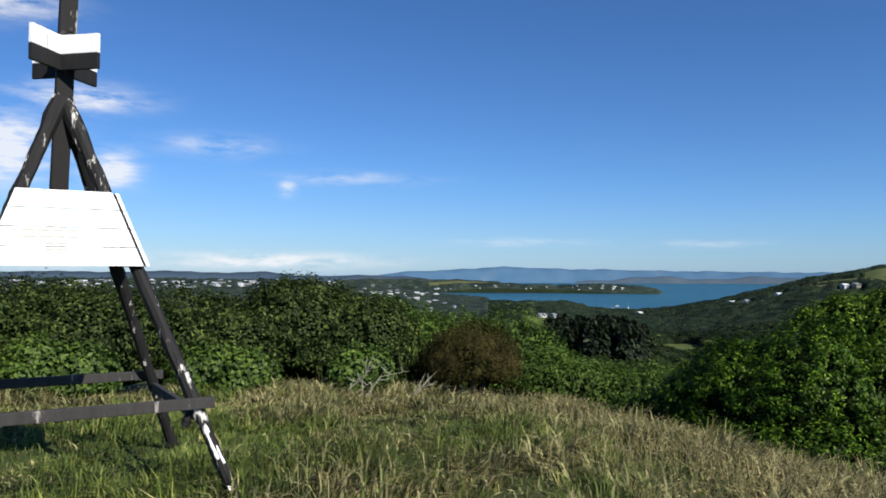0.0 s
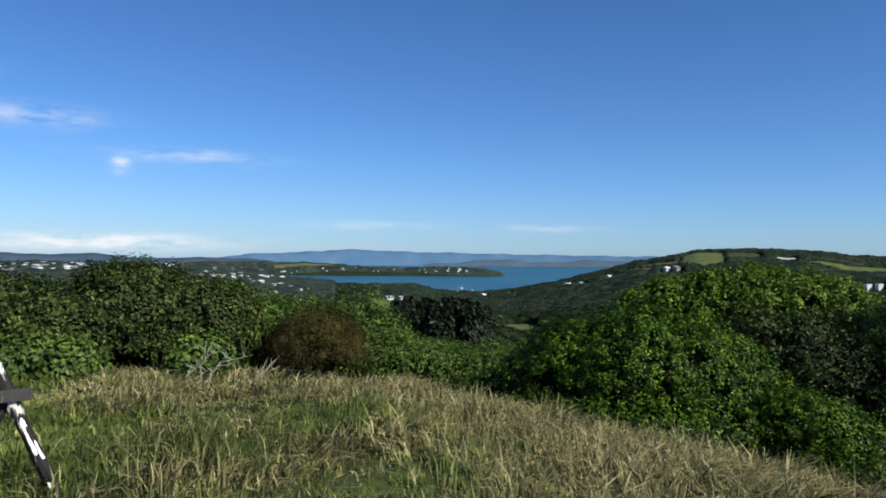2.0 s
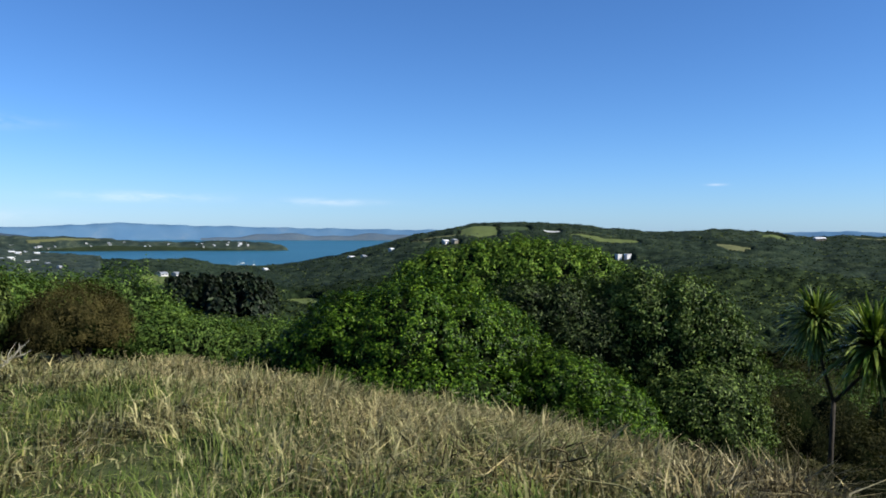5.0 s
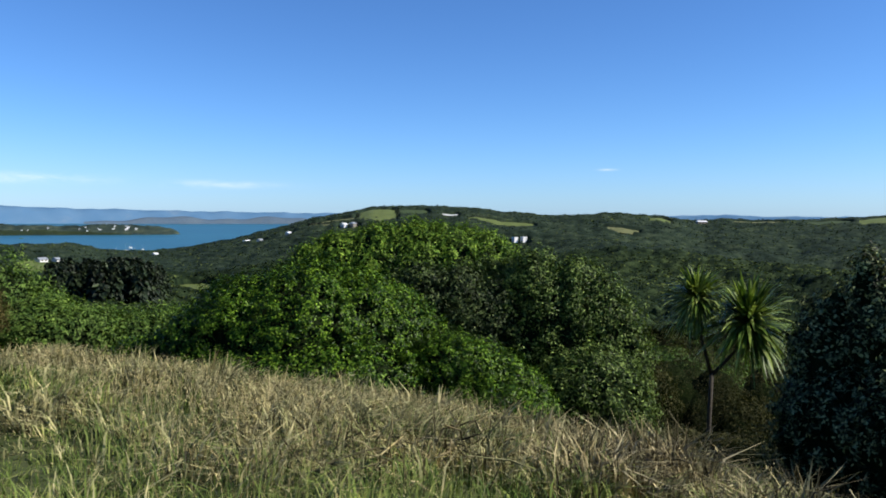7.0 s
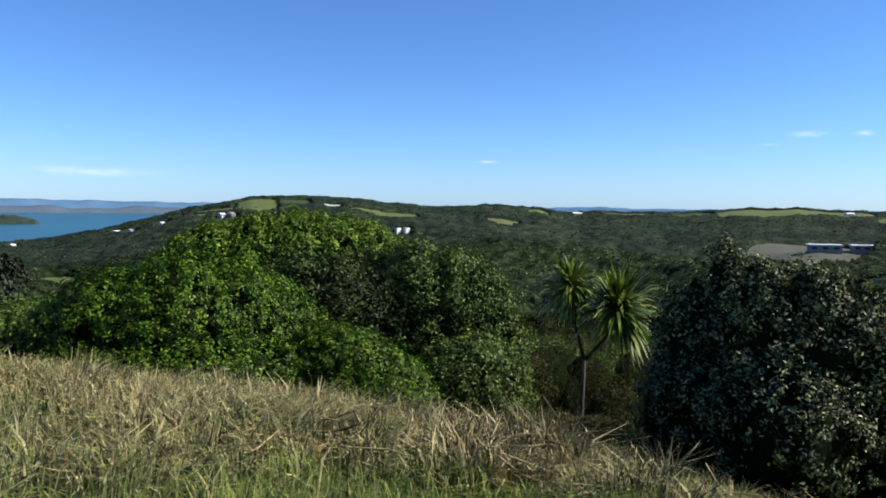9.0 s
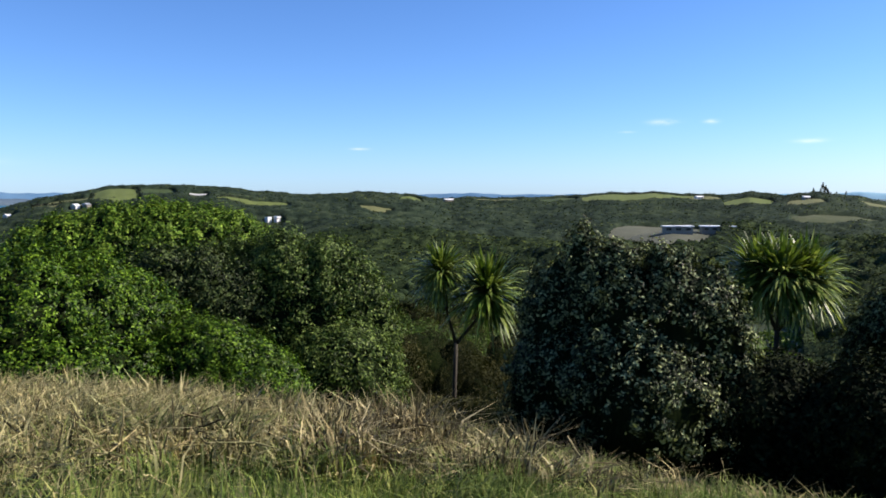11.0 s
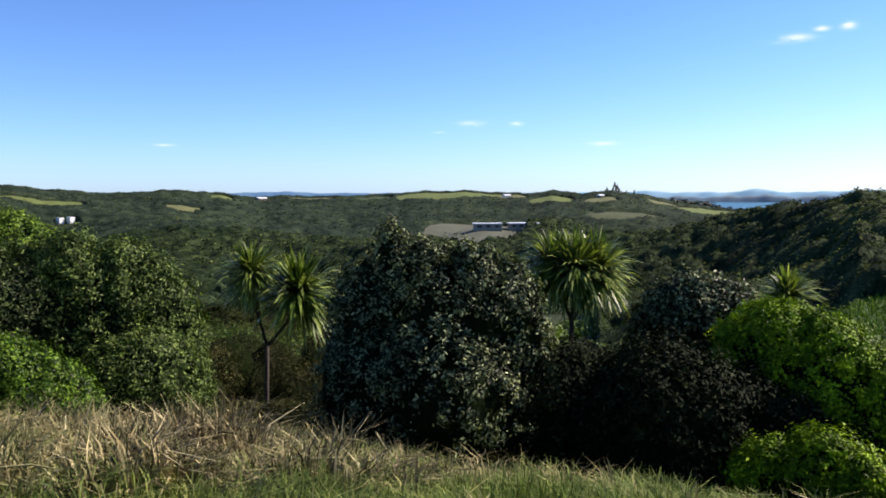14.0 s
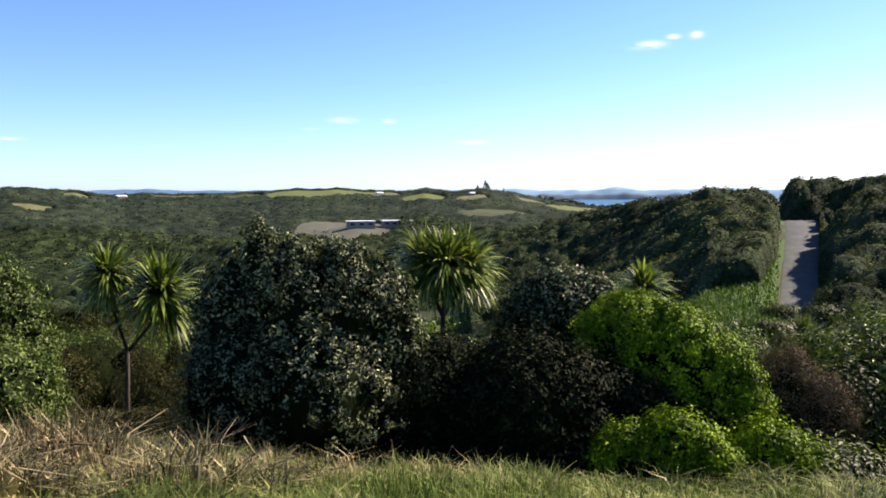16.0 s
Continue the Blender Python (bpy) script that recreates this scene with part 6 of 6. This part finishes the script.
def rough_paddock():
    """Lush rough grass on the slope below the road."""
    rng = np.random.RandomState(71)
    n = 34000
    az = rng.uniform(91.5, 106, n)
    r = rng.uniform(24, 150, n)
    ok = (np.abs(az - 102.2) > 1.45) | (r < 84)
    ok &= (r < 104) | (np.abs(az - 100.4) < 0.75)
    az, r = az[ok], r[ok]
    x, y = r * np.sin(np.radians(az)), r * np.cos(np.radians(az))
    n = len(x)
    v, f = blades(x, y, land(x, y), rng.uniform(0.25, 0.8, n), rng.uniform(0.03, 0.09, n) * (0.5 + r / 60), 0.9, rng)
    tagged(mesh_object("rough_grass", v, f, MAT["paddock_blade"]), "lush rough grass on the slope below the road", "grass", kind="stuff")


rough_paddock()


def house(az, r, w, d, h, wall, roof, label, turn, lift=0.0, flat=False, name="house", glazed=True):
    base = spot(az, r, lift)
    top = thing(name, base, label, "house", "houses", turn=turn)
    bm = bmesh.new()
    box_bm(bm, (w, d, h + 6), pose(0, 0, h / 2 - 3), 0)
    part("wall", bm, MAT[wall], top)
    bm = bmesh.new()
    if flat:
        box_bm(bm, (w * 1.08, d * 1.1, 0.45), pose(0, 0, h + 0.225), 0.05)
    else:
        e, rise = 0.5, d * 0.22
        vs = [bm.verts.new(p) for p in ((-w / 2 - e, -d / 2 - e, h), (w / 2 + e, -d / 2 - e, h), (w / 2 + e, d / 2 + e, h), (-w / 2 - e, d / 2 + e, h), (-w / 2 - e, 0, h + rise), (w / 2 + e, 0, h + rise))]
        for q in ((0, 1, 5, 4), (2, 3, 4, 5), (0, 4, 3), (1, 2, 5), (3, 2, 1, 0)):
            bm.faces.new([vs[k] for k in q])
    part("roof", bm, MAT[roof], top)
    n = max(2, int(w / 4)) if glazed else 0
    for i in range(n):
        bm = bmesh.new()
        box_bm(bm, (w / n * 0.5, 0.2, h * 0.42), pose(-w / 2 + (i + 0.5) * w / n, -d / 2 - 0.06, h * 0.55), 0)
        part("window", bm, MAT["glass"], top)
    return top


def village():
    rng = random.Random(8)
    for i in range(190):
        az = rng.uniform(-33, 0.5)
        low = -1.2 - 1.1 * smooth(-14, 0, az)
        r = where(az, rng.uniform(float(low), -0.62 - 0.5 * float(smooth(-8, 0, az))), 500.0)
        if gz(az, r) < SEA + 2:
            continue
        big = rng.random() ** 3
        house(az, r, 4.5 + 6 * big, 4 + 3 * big, 2.0 + 1.6 * big, "white_wall" if rng.random() < 0.6 else "grey_wall", rng.choice(["roof_white", "roof_grey", "roof_grey"]), "pale house among trees on the village hillside", -az + rng.uniform(5, 65), 2.2)
    # white blocks near the water
    for az, el, w in ((-1.9, -2.05, 7), (-1.0, -2.25, 6), (-0.5, -2.15, 8), (0.2, -2.4, 5), (-3.9, -1.75, 7), (-4.6, -1.6, 6), (-2.8, -1.85, 5), (-5.2, -2.0, 9), (0.9, -2.75, 3.5), (-0.9, -2.95, 3.5)):
        r = where(az, el, 500.0)
        house(az, r, w, 4, 1.8 + (w % 4) * 0.5, "white_wall", "roof_grey" if w < 7 else "roof_white", "white house block above the bay", -az + 10 + 50 * rng.random(), 2.4)
    # houses on the point
    for i in range(22):
        az = rng.choice((1.0, 4.5, 7.0, 10.5, 12.5)) + rng.gauss(0, 0.7)
        r = where(az, -0.86 - 0.35 * rng.random(), 1700.0)
        if gz(az, r) > SEA + 1:
            house(az, r, rng.uniform(3, 7), 4.5, rng.uniform(1.4, 2.8), "white_wall", rng.choice(["roof_white", "roof_grey"]), "pale house on the wooded point", -az, 2.5)
    # along the headland and the ridge
    for az, r, w, h, wall, roof in FARMS:
        house(az, r, w, 6, h, wall, roof, "farmhouse above the bay on the bush-clad slope", -az + 36, 0.6)
    for az in (40.6, 41.25):
        house(az, CUBES, 3.9, 4.0, 1.9, "white_wall", "roof_white", "white cube-shaped flat-roofed house in the bush", -az + 36, 1.2, True, glazed=False)
    # long low building on the mown knoll
    house(70.6, where(70.6, -2.75), 15, 8, 2.9, "grey_wall", "roof_white", "long low grey building on a mown knoll", -70 + 8, 0.4, True, "farm_building")
    house(73.3, where(73.3, -2.72), 17, 8, 2.6, "grey_wall", "roof_white", "long low building with a pale flat roof on a mown knoll", -70 + 8, 0.7, True, "farm_building")


village()


def beach():
    patch("shore", 13.0, 1990, 2.6, 12, "beach", "pale shore at the foot of the point", "shore", 1.0, 120)


beach()


def boat(az, r, L, label):
    p = at(az, r, SEA)
    top = thing("boat", p, label, "boat", "boats", turn=rnd.uniform(0, 360))
    bm = bmesh.new()
    rings = []
    for t, w in ((-0.5, 0.7), (-0.1, 1.0), (0.25, 0.8), (0.5, 0.05)):
        rings.append([bm.verts.new((t * L, s * w * L * 0.15, z)) for s, z in ((-1, 1.2), (-0.6, -0.3), (0.6, -0.3), (1, 1.2))])
    for a, b in zip(rings, rings[1:]):
        for k in range(3):
            bm.faces.new((a[k], a[k + 1], b[k + 1], b[k]))
        bm.faces.new((a[3], a[0], b[0], b[3]))
    bm.faces.new(rings[0])
    part("boat_hull", bm, MAT["white_wall"], top)
    V, F = tube([(0, 0, 1), (0, 0, L * 1.1)], [0.15, 0.08], 6)
    mesh_object("boat_mast", V, F, MAT["roof_white"], top)


rnd = random.Random(4)
for az, r in ((12.0, 1120), (12.6, 1140), (13.2, 1090), (13.7, 1160), (12.9, 1230)):
    boat(az, r, 7, "white moored yacht in the bay")
